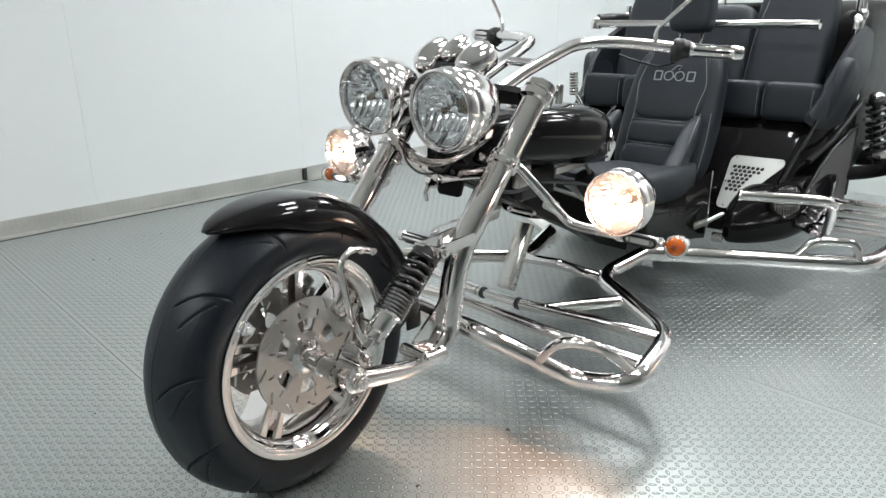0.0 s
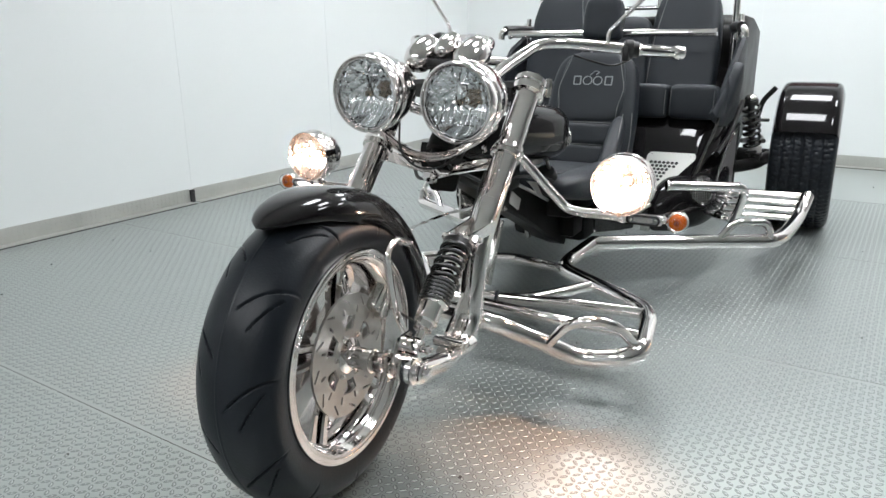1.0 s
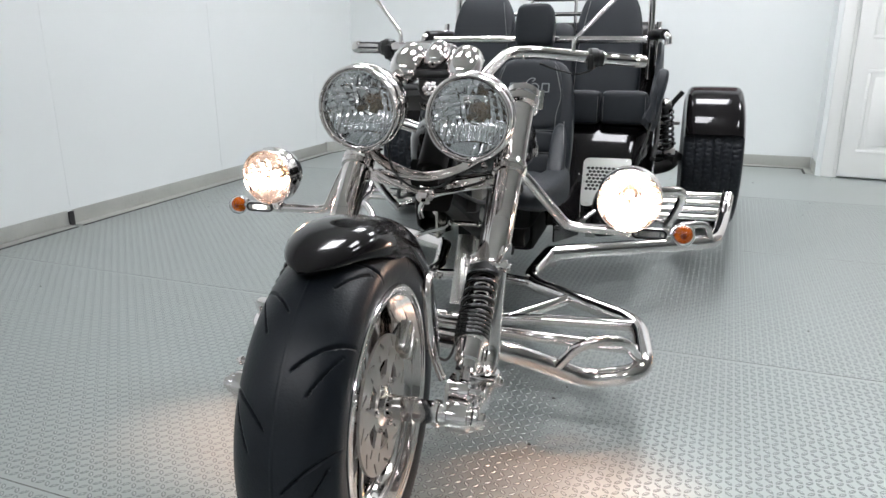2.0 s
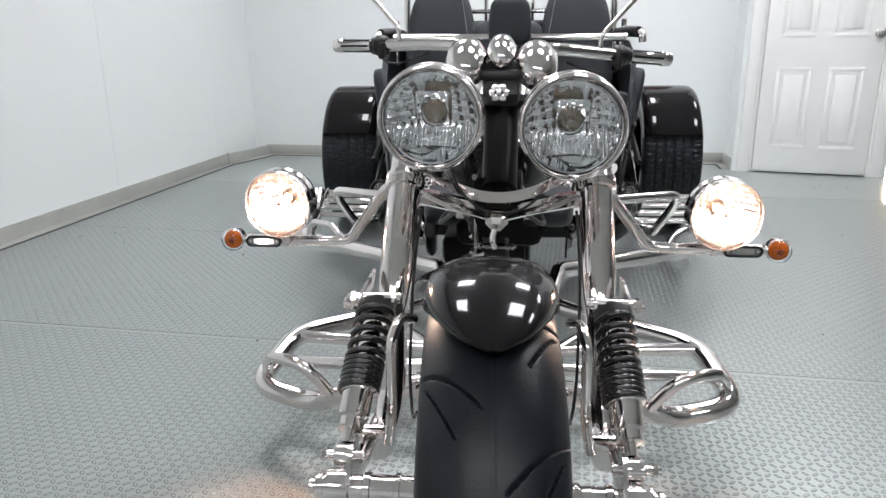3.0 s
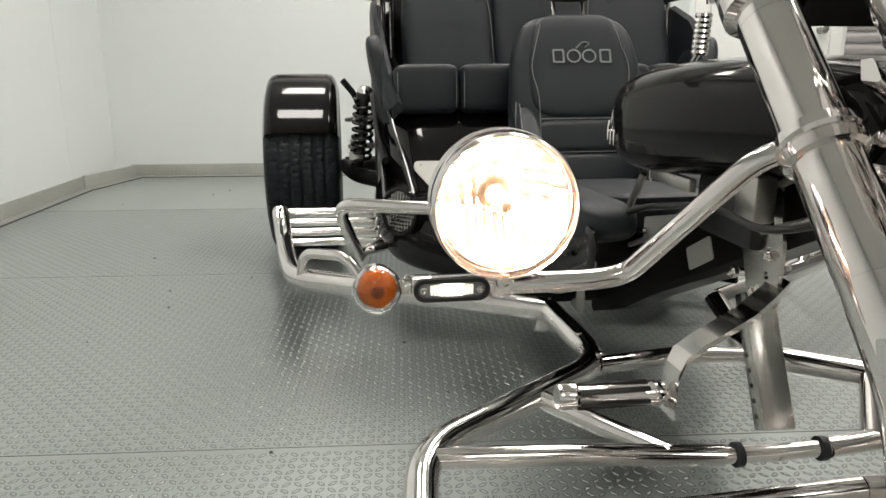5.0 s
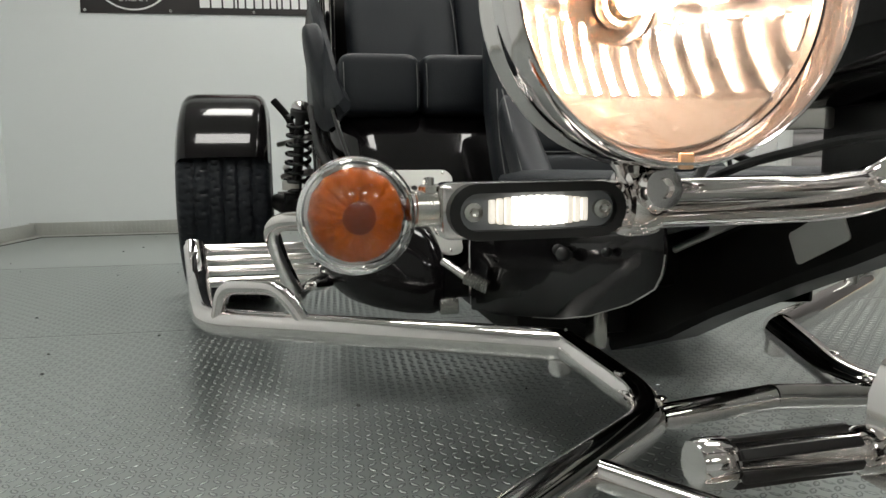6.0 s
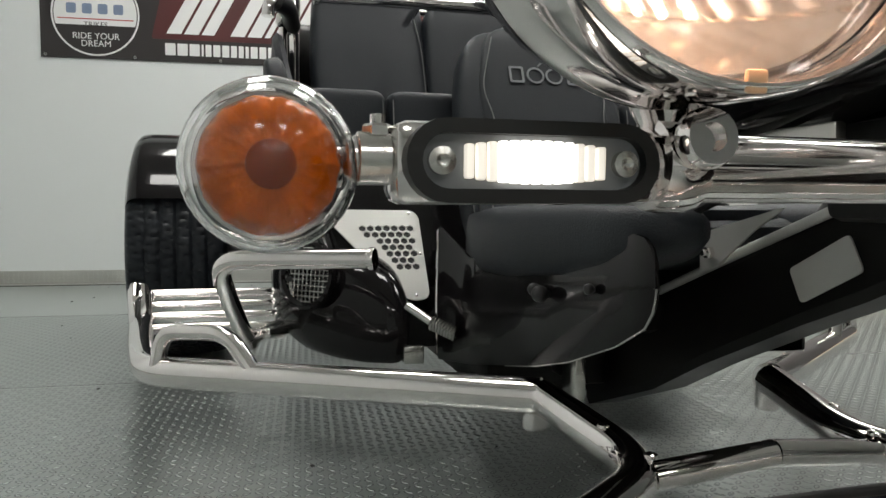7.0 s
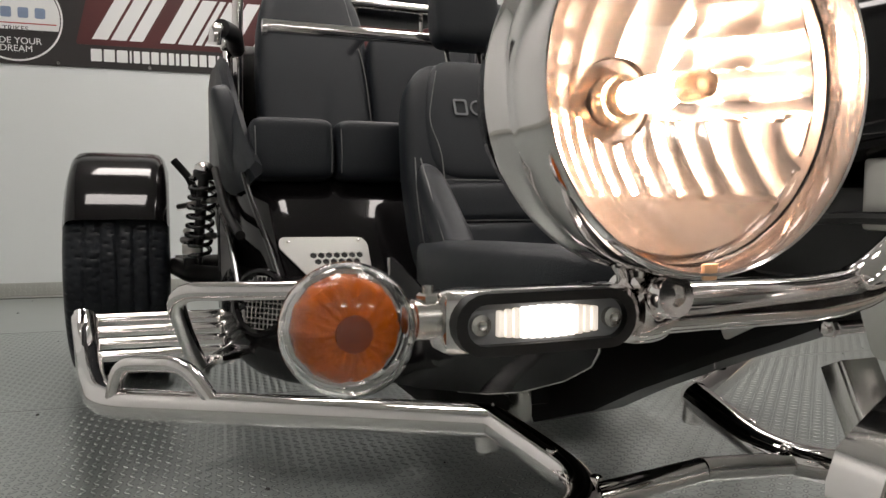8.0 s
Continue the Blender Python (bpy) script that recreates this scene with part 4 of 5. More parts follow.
for s in (1, -1):
    a, b = LEAN_BAR @ H(s, 0.312, 0.736, 0.876), LEAN_BAR @ H(s, 0.468, 0.812, 0.870)
    d = (b - a).normalized()
    under("switch_housing", merged(lathe([(0, -0.014), (0.021, -0.014), (0.027, -0.008), (0.028, 0.012), (0.023, 0.02), (0.023, 0.03), (0, 0.03)], along(a, d), 24), box((0.02, 0.035, 0.045), Matrix.Translation(a + V(0, -0.012, -0.012)), 0.007)), PLASTIC, bar, "black switch housing")
    grip = under("grip", lathe([(0, 0.028), (0.019, 0.028), (0.020, 0.034), (0.0175, 0.038), (0.0175, 0.135), (0.0195, 0.138), (0.0195, 0.150), (0.018, 0.153), (0.018, 0.162), (0.014, 0.166), (0, 0.166)], along(a, d), 28), CHROME, bar, "chrome grip with black ribs")
    for k in range(6):
        t = 2 * math.pi * k / 6
        under("rib", box((0.006, 0.004, 0.092), along(a, d) @ pose(0.0172 * math.cos(t), 0.0172 * math.sin(t), 0.0865) @ pose(0, 0, 0, 0, 0, math.degrees(t) + 90), 0.0015), PLASTIC, grip)
    under("switch_cable", tube([a + V(0, -0.01, -0.035), a + V(-s * 0.035, -0.03, -0.048), a + V(-s * 0.10, -0.055, -0.030), a + V(-s * 0.14, -0.07, -0.014)], 0.003, 8, 0.03), PLASTIC, bar)
    q = LEAN_BAR @ H(s, 0.262, 0.70, 0.893)
    under("mirror_stem", tube([q, q + V(0, 0.0, 0.03), q + V(s * 0.10, 0.045, 0.135), q + V(s * 0.17, 0.08, 0.235)], 0.006, 12, 0.02), CHROME, bar)

# fuel tank
def tank_ring(y, w, zlo, zhi, p=3.3):
    cz, hz = (zlo + zhi) / 2, (zhi - zlo) / 2
    out = []
    for k in range(36):
        a = 2 * math.pi * k / 36
        c, t = math.cos(a), math.sin(a)
        out.append(V(0.005 + w * math.copysign(abs(c) ** (2 / p), c), y, cz + hz * math.copysign(abs(t) ** (2 / p), t)))
    return out


rows = [(0.20, 0.03, 0.62, 0.69), (0.212, 0.055, 0.602, 0.70), (0.245, 0.082, 0.588, 0.710), (0.32, 0.111, 0.576, 0.720), (0.41, 0.135, 0.565, 0.724), (0.50, 0.152, 0.552, 0.722), (0.58, 0.164, 0.541, 0.718), (0.628, 0.167, 0.538, 0.713),
        (0.652, 0.162, 0.539, 0.707), (0.669, 0.153, 0.544, 0.699), (0.679, 0.140, 0.552, 0.689), (0.685, 0.120, 0.564, 0.676), (0.688, 0.09, 0.580, 0.66)]
tank = under("fuel_tank", loft([tank_ring(*r) for r in rows]), PAINT, label="glossy black rounded fuel tank", sharp=1.2)
under("filler_cap", lathe([(0, 0.016), (0.022, 0.015), (0.03, 0.008), (0.031, 0), (0.031, -0.012)], Matrix.Translation((0.005, 0.42, 0.719)), 32), CHROME, tank)
for s in (1, -1):
    letters = []
    for k, (x, y, z) in enumerate(((0.166, 0.635, 0.598), (0.163, 0.652, 0.604), (0.156, 0.667, 0.611), (0.146, 0.677, 0.619))):
        fm = Matrix.Translation((0.005 + s * x, y, z)) @ pose(0, 0, 0, 0, 0, s * (90 - 20 * k - 12))
        letters += [box((0.0035, 0.004, 0.024), fm @ pose(-0.005, 0, 0), 0.001), box((0.0035, 0.004, 0.024), fm @ pose(0.005, 0, 0), 0.001), box((0.012, 0.004, 0.0035), fm @ pose(0, 0, 0.011 - 0.0075 * (k % 3)), 0.001)]
    letters.append(tube([V(0.005 + s * 0.163, 0.650, 0.622), V(0.005 + s * 0.152, 0.671, 0.640), V(0.005 + s * 0.137, 0.681, 0.638), V(0.005 + s * 0.152, 0.673, 0.628)], 0.003, 8, 0.006))
    under("tank_emblem", merged(*letters), CHROME, tank, "small chrome emblem")
lever = under("shift_lever", tube([V(0.008, 0.80, 0.62), V(0.008, 0.74, 0.70), V(0.008, 0.70, 0.735)], 0.006, 10, 0.02), CHROME)
under("lever_knob", merged(*[lathe([(0, 0), (0.013, 0.0), (0.0145, 0.004), (0.013, 0.008), (0, 0.008)], along(V(0.008, 0.70, 0.728) + V(0, -0.1, 0.99) * (0.0085 * k), (0, -0.1, 0.99)), 14) for k in range(8)]), CHROME, lever, "ribbed chrome lever knob")

# backbone frame
beam = []
for y, zl, zh, w in ((0.10, 0.588, 0.655, 0.028), (0.30, 0.500, 0.59, 0.030), (0.52, 0.391, 0.490, 0.030), (0.595, 0.358, 0.464, 0.030), (0.754, 0.282, 0.398, 0.030), (0.865, 0.222, 0.35, 0.030), (1.05, 0.150, 0.30, 0.032)):
    beam.append([V(x * w, y + dy, z) for x, z, dy in ((-1, zl + 0.012, 0), (-0.85, zl, 0), (0.85, zl, 0), (1, zl + 0.012, 0), (1, zh - 0.012, 0.0), (0.85, zh, 0.0), (-0.85, zh, 0.0), (-1, zh - 0.012, 0.0))])
spine = under("frame_spine", loft(beam), FRAME, label="black welded frame spine", sharp=0.2)
for s in (1, -1):
    under("frame_tube", tube([V(s * 0.034, 0.20, 0.638), V(s * 0.034, 0.53, 0.483), V(s * 0.034, 0.692, 0.422), V(s * 0.034, 0.90, 0.340)], 0.0055, 12, 0.05), PLATE, spine)
    under("gusset", plate(soften([(0.585, 0.478), (0.719, 0.446), (0.717, 0.402), (0.690, 0.408), (0.63, 0.452)], 0.006), 0.003, Matrix(((0, 0, s, s * 0.058), (1, 0, 0, 0), (0, 1, 0, 0), (0, 0, 0, 1)))), PLATE, spine, "pale steel gusset plate")
    under("gusset_bolt", nut((s * 0.061, 0.698, 0.425), (s, 0, 0), 0.0075, 0.007), CHROME, spine)
    under("rating_plate", plate(soften([(-0.042, -0.019), (0.042, -0.019), (0.042, 0.019), (-0.042, 0.019)], 0.006), 0.002, Matrix.Translation((s * 0.0305, 0.563, 0.417)) @ Matrix(((0, 0, s, 0), (0.88, 0.47, 0, 0), (-0.47, 0.88, 0, 0), (0, 0, 0, 1)))), PLATE, spine, "pale blank rating plate")
    if s < 0:
        under("frame_block", box((0.018, 0.05, 0.07), Matrix.Translation((s * 0.088, 0.985, 0.217)), 0.003), STEEL, spine, "bare steel frame block")
    # cables and brackets below the tank
    under("tank_bracket", box((0.012, 0.14, 0.02), Matrix.Translation((s * 0.09, 0.56, 0.540)), 0.003), ALLOY, spine)
    under("tank_stay", tube([V(s * 0.11, 0.62, 0.54), V(s * 0.11, 0.70, 0.44)], 0.006, 8, 0), ALLOY, spine)
    under("tank_block", box((0.03, 0.05, 0.06), Matrix.Translation((s * 0.07, 0.36, 0.545)), 0.004), ALLOY, spine)
    under("wiring", tube([V(s * 0.05, 0.10, 0.60), V(s * 0.12, 0.24, 0.52), V(s * 0.10, 0.40, 0.53), V(s * 0.13, 0.60, 0.49), V(s * 0.12, 0.75, 0.42)], 0.005, 8, 0.08), PLASTIC, spine)
under("coil_box", merged(box((0.12, 0.16, 0.09), Matrix.Translation((0.0, 0.46, 0.51)), 0.012), lathe([(0, 0), (0.03, 0), (0.034, 0.006), (0.034, 0.09), (0, 0.09)], along((0.10, 0.63, 0.50), (0, 0.7, -0.7)), 20)), PLASTIC, spine)

under("frame_cross", merged(box((0.165, 0.14, 0.075), Matrix.Translation((0, 1.06, 0.235)), 0.01)), FRAME, spine)

# foot pedal with its flat arm, and the hanger bar under the frame
arm = under("control_arm", loft([[V(-x, y + u * 0.020, z + v) for u, v in ((-1, -0.004), (1, -0.004), (1, 0.004), (-1, 0.004))] for x, y, z in ((0.02, 0.36, 0.432), (0.06, 0.325, 0.425), (0.10, 0.305, 0.408), (0.165, 0.295, 0.378), (0.188, 0.294, 0.362), (0.197, 0.294, 0.34), (0.198, 0.294, 0.285))]), CHROME, label="flat chrome pedal arm")
peg = under("foot_peg", lathe([(0, 0), (0.015, 0), (0.0165, 0.004), (0.0165, 0.018), (0.014, 0.022), (0.014, 0.112), (0.017, 0.116), (0.017, 0.134), (0.015, 0.138), (0, 0.138)], along((-0.205, 0.295, 0.312), (-1, 0.02, 0.02)), 24), CHROME, label="chrome foot peg with black rubber ribs")
for k in range(6):
    a = 2 * math.pi * k / 6 + 0.3
    under("rib", box((0.09, 0.007, 0.005), Matrix.Translation((-0.272, 0.2965 + 0.0145 * math.cos(a), 0.3135 + 0.0145 * math.sin(a))) @ pose(0, 0, 0, math.degrees(a) + 90), 0.0015), PLASTIC, peg)
low, top = V(0.010, 0.368, 0.205), V(0.010, 0.458, 0.385)
d = (top - low).normalized()
hm = Matrix(((1, 0, 0, 0.010), (0, d.z, d.y, low.y), (0, -d.y, d.z, low.z), (0, 0, 0, 1)))
hang = under("hanger_bar", merged(span((-0.024, -0.003, 0), (0.024, 0.003, 0.20), 0.0015, hm), span((-0.024, 0.003, 0), (-0.019, 0.024, 0.20), 0.001, hm), span((0.019, 0.003, 0), (0.024, 0.024, 0.20), 0.001, hm)), STEEL, label="drilled channel-section steel hanger bar")
for k in range(5):
    for s in (1, -1):
        under("hole", lathe([(0, 0), (0.0035, 0), (0.0035, 0.0006), (0, 0.0006)], along(hm @ V(s * 0.0241, 0.014, 0.02 + 0.022 * k), hm.to_3x3() @ V(s, 0, 0)), 10), PLASTIC, hang)
under("hanger_bolt", merged(nut((-0.032, 0.452, 0.418), (-1, 0, 0), 0.009), nut((0.042, 0.452, 0.418), (1, 0, 0), 0.009), rod((-0.03, 0.452, 0.418), (0.042, 0.452, 0.418), 0.007)), CHROME, hang)
under("hanger_bracket", plate(soften([(0.335, 0.40), (0.40, 0.40), (0.425, 0.47), (0.385, 0.555), (0.345, 0.56), (0.33, 0.48)], 0.01), 0.006, Matrix(((0, 0, 1, -0.043), (1, 0, 0, 0), (0, 1, 0, 0), (0, 0, 0, 1))),
                                     [ring_of(0.006, 12, 0.36, 0.44), ring_of(0.006, 12, 0.385, 0.475), ring_of(0.006, 12, 0.36, 0.51)]), STEEL, hang, "drilled steel bracket")
for y, z in ((0.395, 0.505), (0.350, 0.47), (0.375, 0.415)):
    under("bracket_bolt", nut((-0.043, y, z), (-1, 0, 0), 0.008), CHROME, hang)
under("push_rod", tube([V(-0.055, 0.36, 0.50), V(-0.055, 0.24, 0.545), V(-0.05, 0.15, 0.575)], 0.005, 10, 0.03), STEEL, hang)

# front foot rail: one bent tube on each side with cross bars and a small hoop
for s in (1, -1):
    rail = under("foot_rail", tube([V(s * 0.0, 0.02, 0.265), V(s * 0.20, 0.015, 0.252), V(s * 0.32, 0.105, 0.178), V(s * 0.385, 0.155, 0.132), V(s * 0.528, 0.172, 0.158), V(s * 0.500, 0.410, 0.188), V(s * 0.145, 0.672, 0.186), V(s * 0.185, 0.885, 0.218)],
                               0.0235, 20, 0.075, steps=8), CHROME, label="thick bent chrome foot rail")
    under("cross_bar", merged(tube([V(0.0, 0.355, 0.177), V(s * 0.08, 0.357, 0.178)], 0.0125, 14, 0), tube([V(s * 0.08, 0.357, 0.178), V(s * 0.29, 0.375, 0.186), V(s * 0.485, 0.385, 0.190)], 0.0155, 16, 0.03)), CHROME, rail)
    under("cross_bar", tube([V(0.0, 0.19, 0.226), V(s * 0.28, 0.200, 0.208), V(s * 0.512, 0.272, 0.172)], 0.014, 14, 0.05), CHROME, rail)
    under("rubber_ring", lathe([(0.0125, -0.0045), (0.0178, -0.0045), (0.0178, 0.0045), (0.0125, 0.0045)], along((0.070 if s > 0 else -0.058, 0.3565, 0.1777), (1, 0, 0)), 18), RUBBER, rail)
    under("brace", tube([V(s * 0.155, 0.362, 0.182), V(s * 0.30, 0.560, 0.186)], 0.016, 14, 0), CHROME, rail)
    under("brace", tube([V(s * 0.0, 0.66, 0.20), V(s * 0.15, 0.665, 0.186)], 0.016, 14, 0), CHROME, rail)
    under("hoop", tube([V(s * 0.328, 0.092, 0.188), V(s * 0.382, 0.085, 0.258), V(s * 0.472, 0.122, 0.260), V(s * 0.508, 0.200, 0.178)], 0.0125, 14, 0.05), CHROME, rail)
    for x, y, z in ((0.166, 0.745, 0.219), (0.150, 0.668, 0.2085)):
        under("rail_bolt", lathe([(0, 0.004), (0.004, 0.0035), (0.0075, 0.0015), (0.008, -0.002), (0, -0.002)], along((s * x, y, z), (0, 0, 1)), 16), CHROME, rail)
    under("rail_stub", rod((s * 0.19, 0.895, 0.17), (s * 0.19, 0.895, 0.21), 0.018), CHROME, rail)
    # side rail out to the passenger rack
    srail = under("side_rail", tube([V(s * 0.185, 0.885, 0.218), V(s * 0.30, 0.965, 0.214), V(s * 0.735, 1.285, 0.192), V(s * 0.765, 1.45, 0.200), V(s * 0.785, 1.62, 0.215), V(s * 0.803, 1.735, 0.272)], 0.0255, 20, 0.06, steps=8), CHROME, label="long chrome side rail")
    under("hoop", tube([V(s * 0.715, 1.262, 0.200), V(s * 0.705, 1.262, 0.262), V(s * 0.60, 1.185, 0.270), V(s * 0.555, 1.145, 0.205)], 0.0135, 14, 0.035), CHROME, srail)
    ppeg = under("passenger_peg", tube([V(s * 0.372, 1.140, 0.388), V(s * 0.618, 1.275, 0.380), V(s * 0.60, 1.345, 0.30), V(s * 0.565, 1.44, 0.200)], 0.0165, 18, 0.055, steps=8), CHROME, label="bent chrome passenger foot peg")
    under("peg_end", lathe([(0, -0.002), (0.018, -0.002), (0.0195, 0.002), (0.0195, 0.006), (0.0165, 0.01)], along((s * 0.370, 1.139, 0.388), (s * 0.88, 0.48, -0.03)), 24), CHROME, ppeg)
    rack = under("foot_rack", tube([V(s * 0.768, 1.50, 0.205), V(s * 0.79, 1.84, 0.262)], 0.011, 12, 0), CHROME, label="chrome slatted passenger foot rack")
    under("rack_side", tube([V(s * 0.50, 1.53, 0.200), V(s * 0.505, 1.83, 0.248)], 0.011, 12, 0), CHROME, rack)
    for y, z, r in ((1.575, 0.214, 0.0115), (1.655, 0.226, 0.0125), (1.735, 0.239, 0.0125), (1.815, 0.253, 0.017)):
        under("slat", tube([V(s * (0.772 + (y - 1.5) * 0.06), y, z), V(s * 0.46, y, z - 0.004)], r, 14, 0), CHROME, rack)
    under("rack_plate", plate(soften([(-0.03, -0.03), (0.07, -0.03), (0.065, 0.022), (-0.02, 0.022)], 0.01), 0.004, Matrix.Translation((s * 0.79, 1.62, 0.250)) @ Matrix(((0, 0, s, 0), (1, 0, 0, 0), (0, 1, 0, 0), (0, 0, 0, 1)))), PLASTIC, rack)
    under("rack_strut", merged(tube([V(s * 0.57, 1.42, 0.21), V(s * 0.45, 1.55, 0.24)], 0.013, 12, 0), box((0.03, 0.07, 0.02), Matrix.Translation((s * 0.515, 1.45, 0.222)) @ pose(0, 0, 0, 0, 0, s * 40), 0.006)), CHROME, rack)
    under("rack_end", tube([V(s * 0.79, 1.60, 0.225), V(s * 0.806, 1.67, 0.25), V(s * 0.808, 1.71, 0.29)], 0.012, 12, 0.03), CHROME, rack)

# ---- body ----
def body_ring(y, pts):
    return [V(x, y, z) for x, z in pts]


def mirrored(pts):
    """A ring from its right half, bottom to top."""
    return pts + [(-x, z) for x, z in pts[::-1]]


def between(y, pts):
    """The height of a line of points at y."""
    for (a, p), (b, q) in zip(pts, pts[1:]):
        if y <= b:
            return p + (q - p) * (y - a) / (b - a)
    return pts[-1][1]


UPPER = [(0.600, 0.40), (0.602, 0.42), (0.609, 0.437), (0.622, 0.447), (0.64, 0.45), (0.79, 0.42), (0.985, 0.389), (1.10, 0.392), (1.16, 0.42), (1.20, 0.44)]
LOWER = [(0.600, 0.40), (0.604, 0.377), (0.618, 0.357), (0.67, 0.329), (0.77, 0.291), (0.86, 0.266), (0.96, 0.2445), (1.10, 0.216), (1.20, 0.205)]
pan = under("seat_pan", span((-0.13, 0.84, 0.30), (0.13, 1.34, 0.41), 0.03), FRAME, label="black seat pan between glossy side covers")
under("belly_pan", span((-0.20, 1.08, 0.155), (0.10, 1.70, 0.27), 0.03), FRAME, pan, "dark pan under the seat")
for s in (1, -1):
    secs = []
    for y in (0.6002, 0.603, 0.609, 0.622, 0.64, 0.67, 0.74, 0.79, 0.84, 0.88, 0.93, 0.985, 1.03, 1.07, 1.10, 1.13, 1.16, 1.18, 1.195):
        if s > 0 and y < 0.83:
            continue
        x = 0.195 + (y - 0.65) * 0.05 + 0.8 * max(0, y - 1.02) ** 2
        zl, zh = between(y, LOWER), between(y, UPPER)
        secs.append([V(s * (x - 0.005), y, zl), V(s * (x - 0.001), y, zl), V(s * x, y, zl + 0.002), V(s * x, y, zh - 0.002), V(s * (x - 0.001), y, zh), V(s * (x - 0.005), y, zh)])
    under("side_cover", loft(secs), PAINT, pan, "glossy black side cover", 0.9)
    under("cover_edge", tube([V(s * 0.2225, y, between(y, LOWER)) + V(s * (0.195 + (y - 0.65) * 0.05 + 0.8 * max(0, y - 1.02) ** 2 - 0.2240), 0, 0) for y in ((0.6002, 0.605, 0.618, 0.67, 0.77, 0.86, 0.96) if s < 0 else (0.84, 0.88, 0.92, 0.96))], 0.0012, 6, 0), STEEL, pan)
    for x, y, z, r in ((0.2045, 0.822, 0.366, 0.011), (0.2055, 0.845, 0.369, 0.0085), (0.1985, 0.712, 0.385, 0.0065)):
        if s > 0 and y < 0.83:
            continue
        under("knob", lathe([(0, 2.2 * r), (r * 0.5, 2.05 * r), (r * 0.87, 1.7 * r), (r, 1.2 * r), (r * 0.87, 0.7 * r), (r * 0.5, 0.3 * r), (r * 0.45, 0), (0, 0)], along((s * x, y, z), (s, -0.2, 0.1)), 14), PLASTIC, pan)

# bench base: the broad black tub that carries the passengers
def tub_ring(y, w, zlo, zhi, turn=0.045):
    pts = [(0.10, zlo), (w - turn * 1.6, zlo + 0.004), (w - turn * 0.5, zlo + turn * 0.5), (w, zlo + turn * 1.4), (w, zhi - turn), (w - turn * 0.4, zhi - turn * 0.3), (w - turn * 1.2, zhi), (0.1, zhi)]
    return body_ring(y, mirrored(pts))


rows = [(1.335, 0.36, 0.21, 0.335), (1.345, 0.385, 0.195, 0.36), (1.365, 0.415, 0.19, 0.388), (1.405, 0.43, 0.19, 0.440), (1.445, 0.435, 0.19, 0.493), (1.50, 0.44, 0.19, 0.555), (1.56, 0.465, 0.19, 0.60), (1.75, 0.482, 0.20, 0.66), (1.98, 0.480, 0.22, 0.76)]
tub = under("body_tub", loft([tub_ring(*r) for r in rows]), PAINT, label="glossy black body under the bench seat", sharp=1.0)
rows = [(1.984, 0.470, 0.22, 0.89), (2.00, 0.474, 0.22, 0.93), (2.03, 0.472, 0.23, 0.965), (2.12, 0.476, 0.30, 0.985), (2.35, 0.485, 0.45, 0.985), (2.5, 0.485, 0.52, 0.955), (2.66, 0.46, 0.55, 0.88), (2.85, 0.40, 0.58, 0.76)]
under("rear_shell", loft([tub_ring(*r) for r in rows]), FRAME, tub, "satin black rear body shell", 1.0)
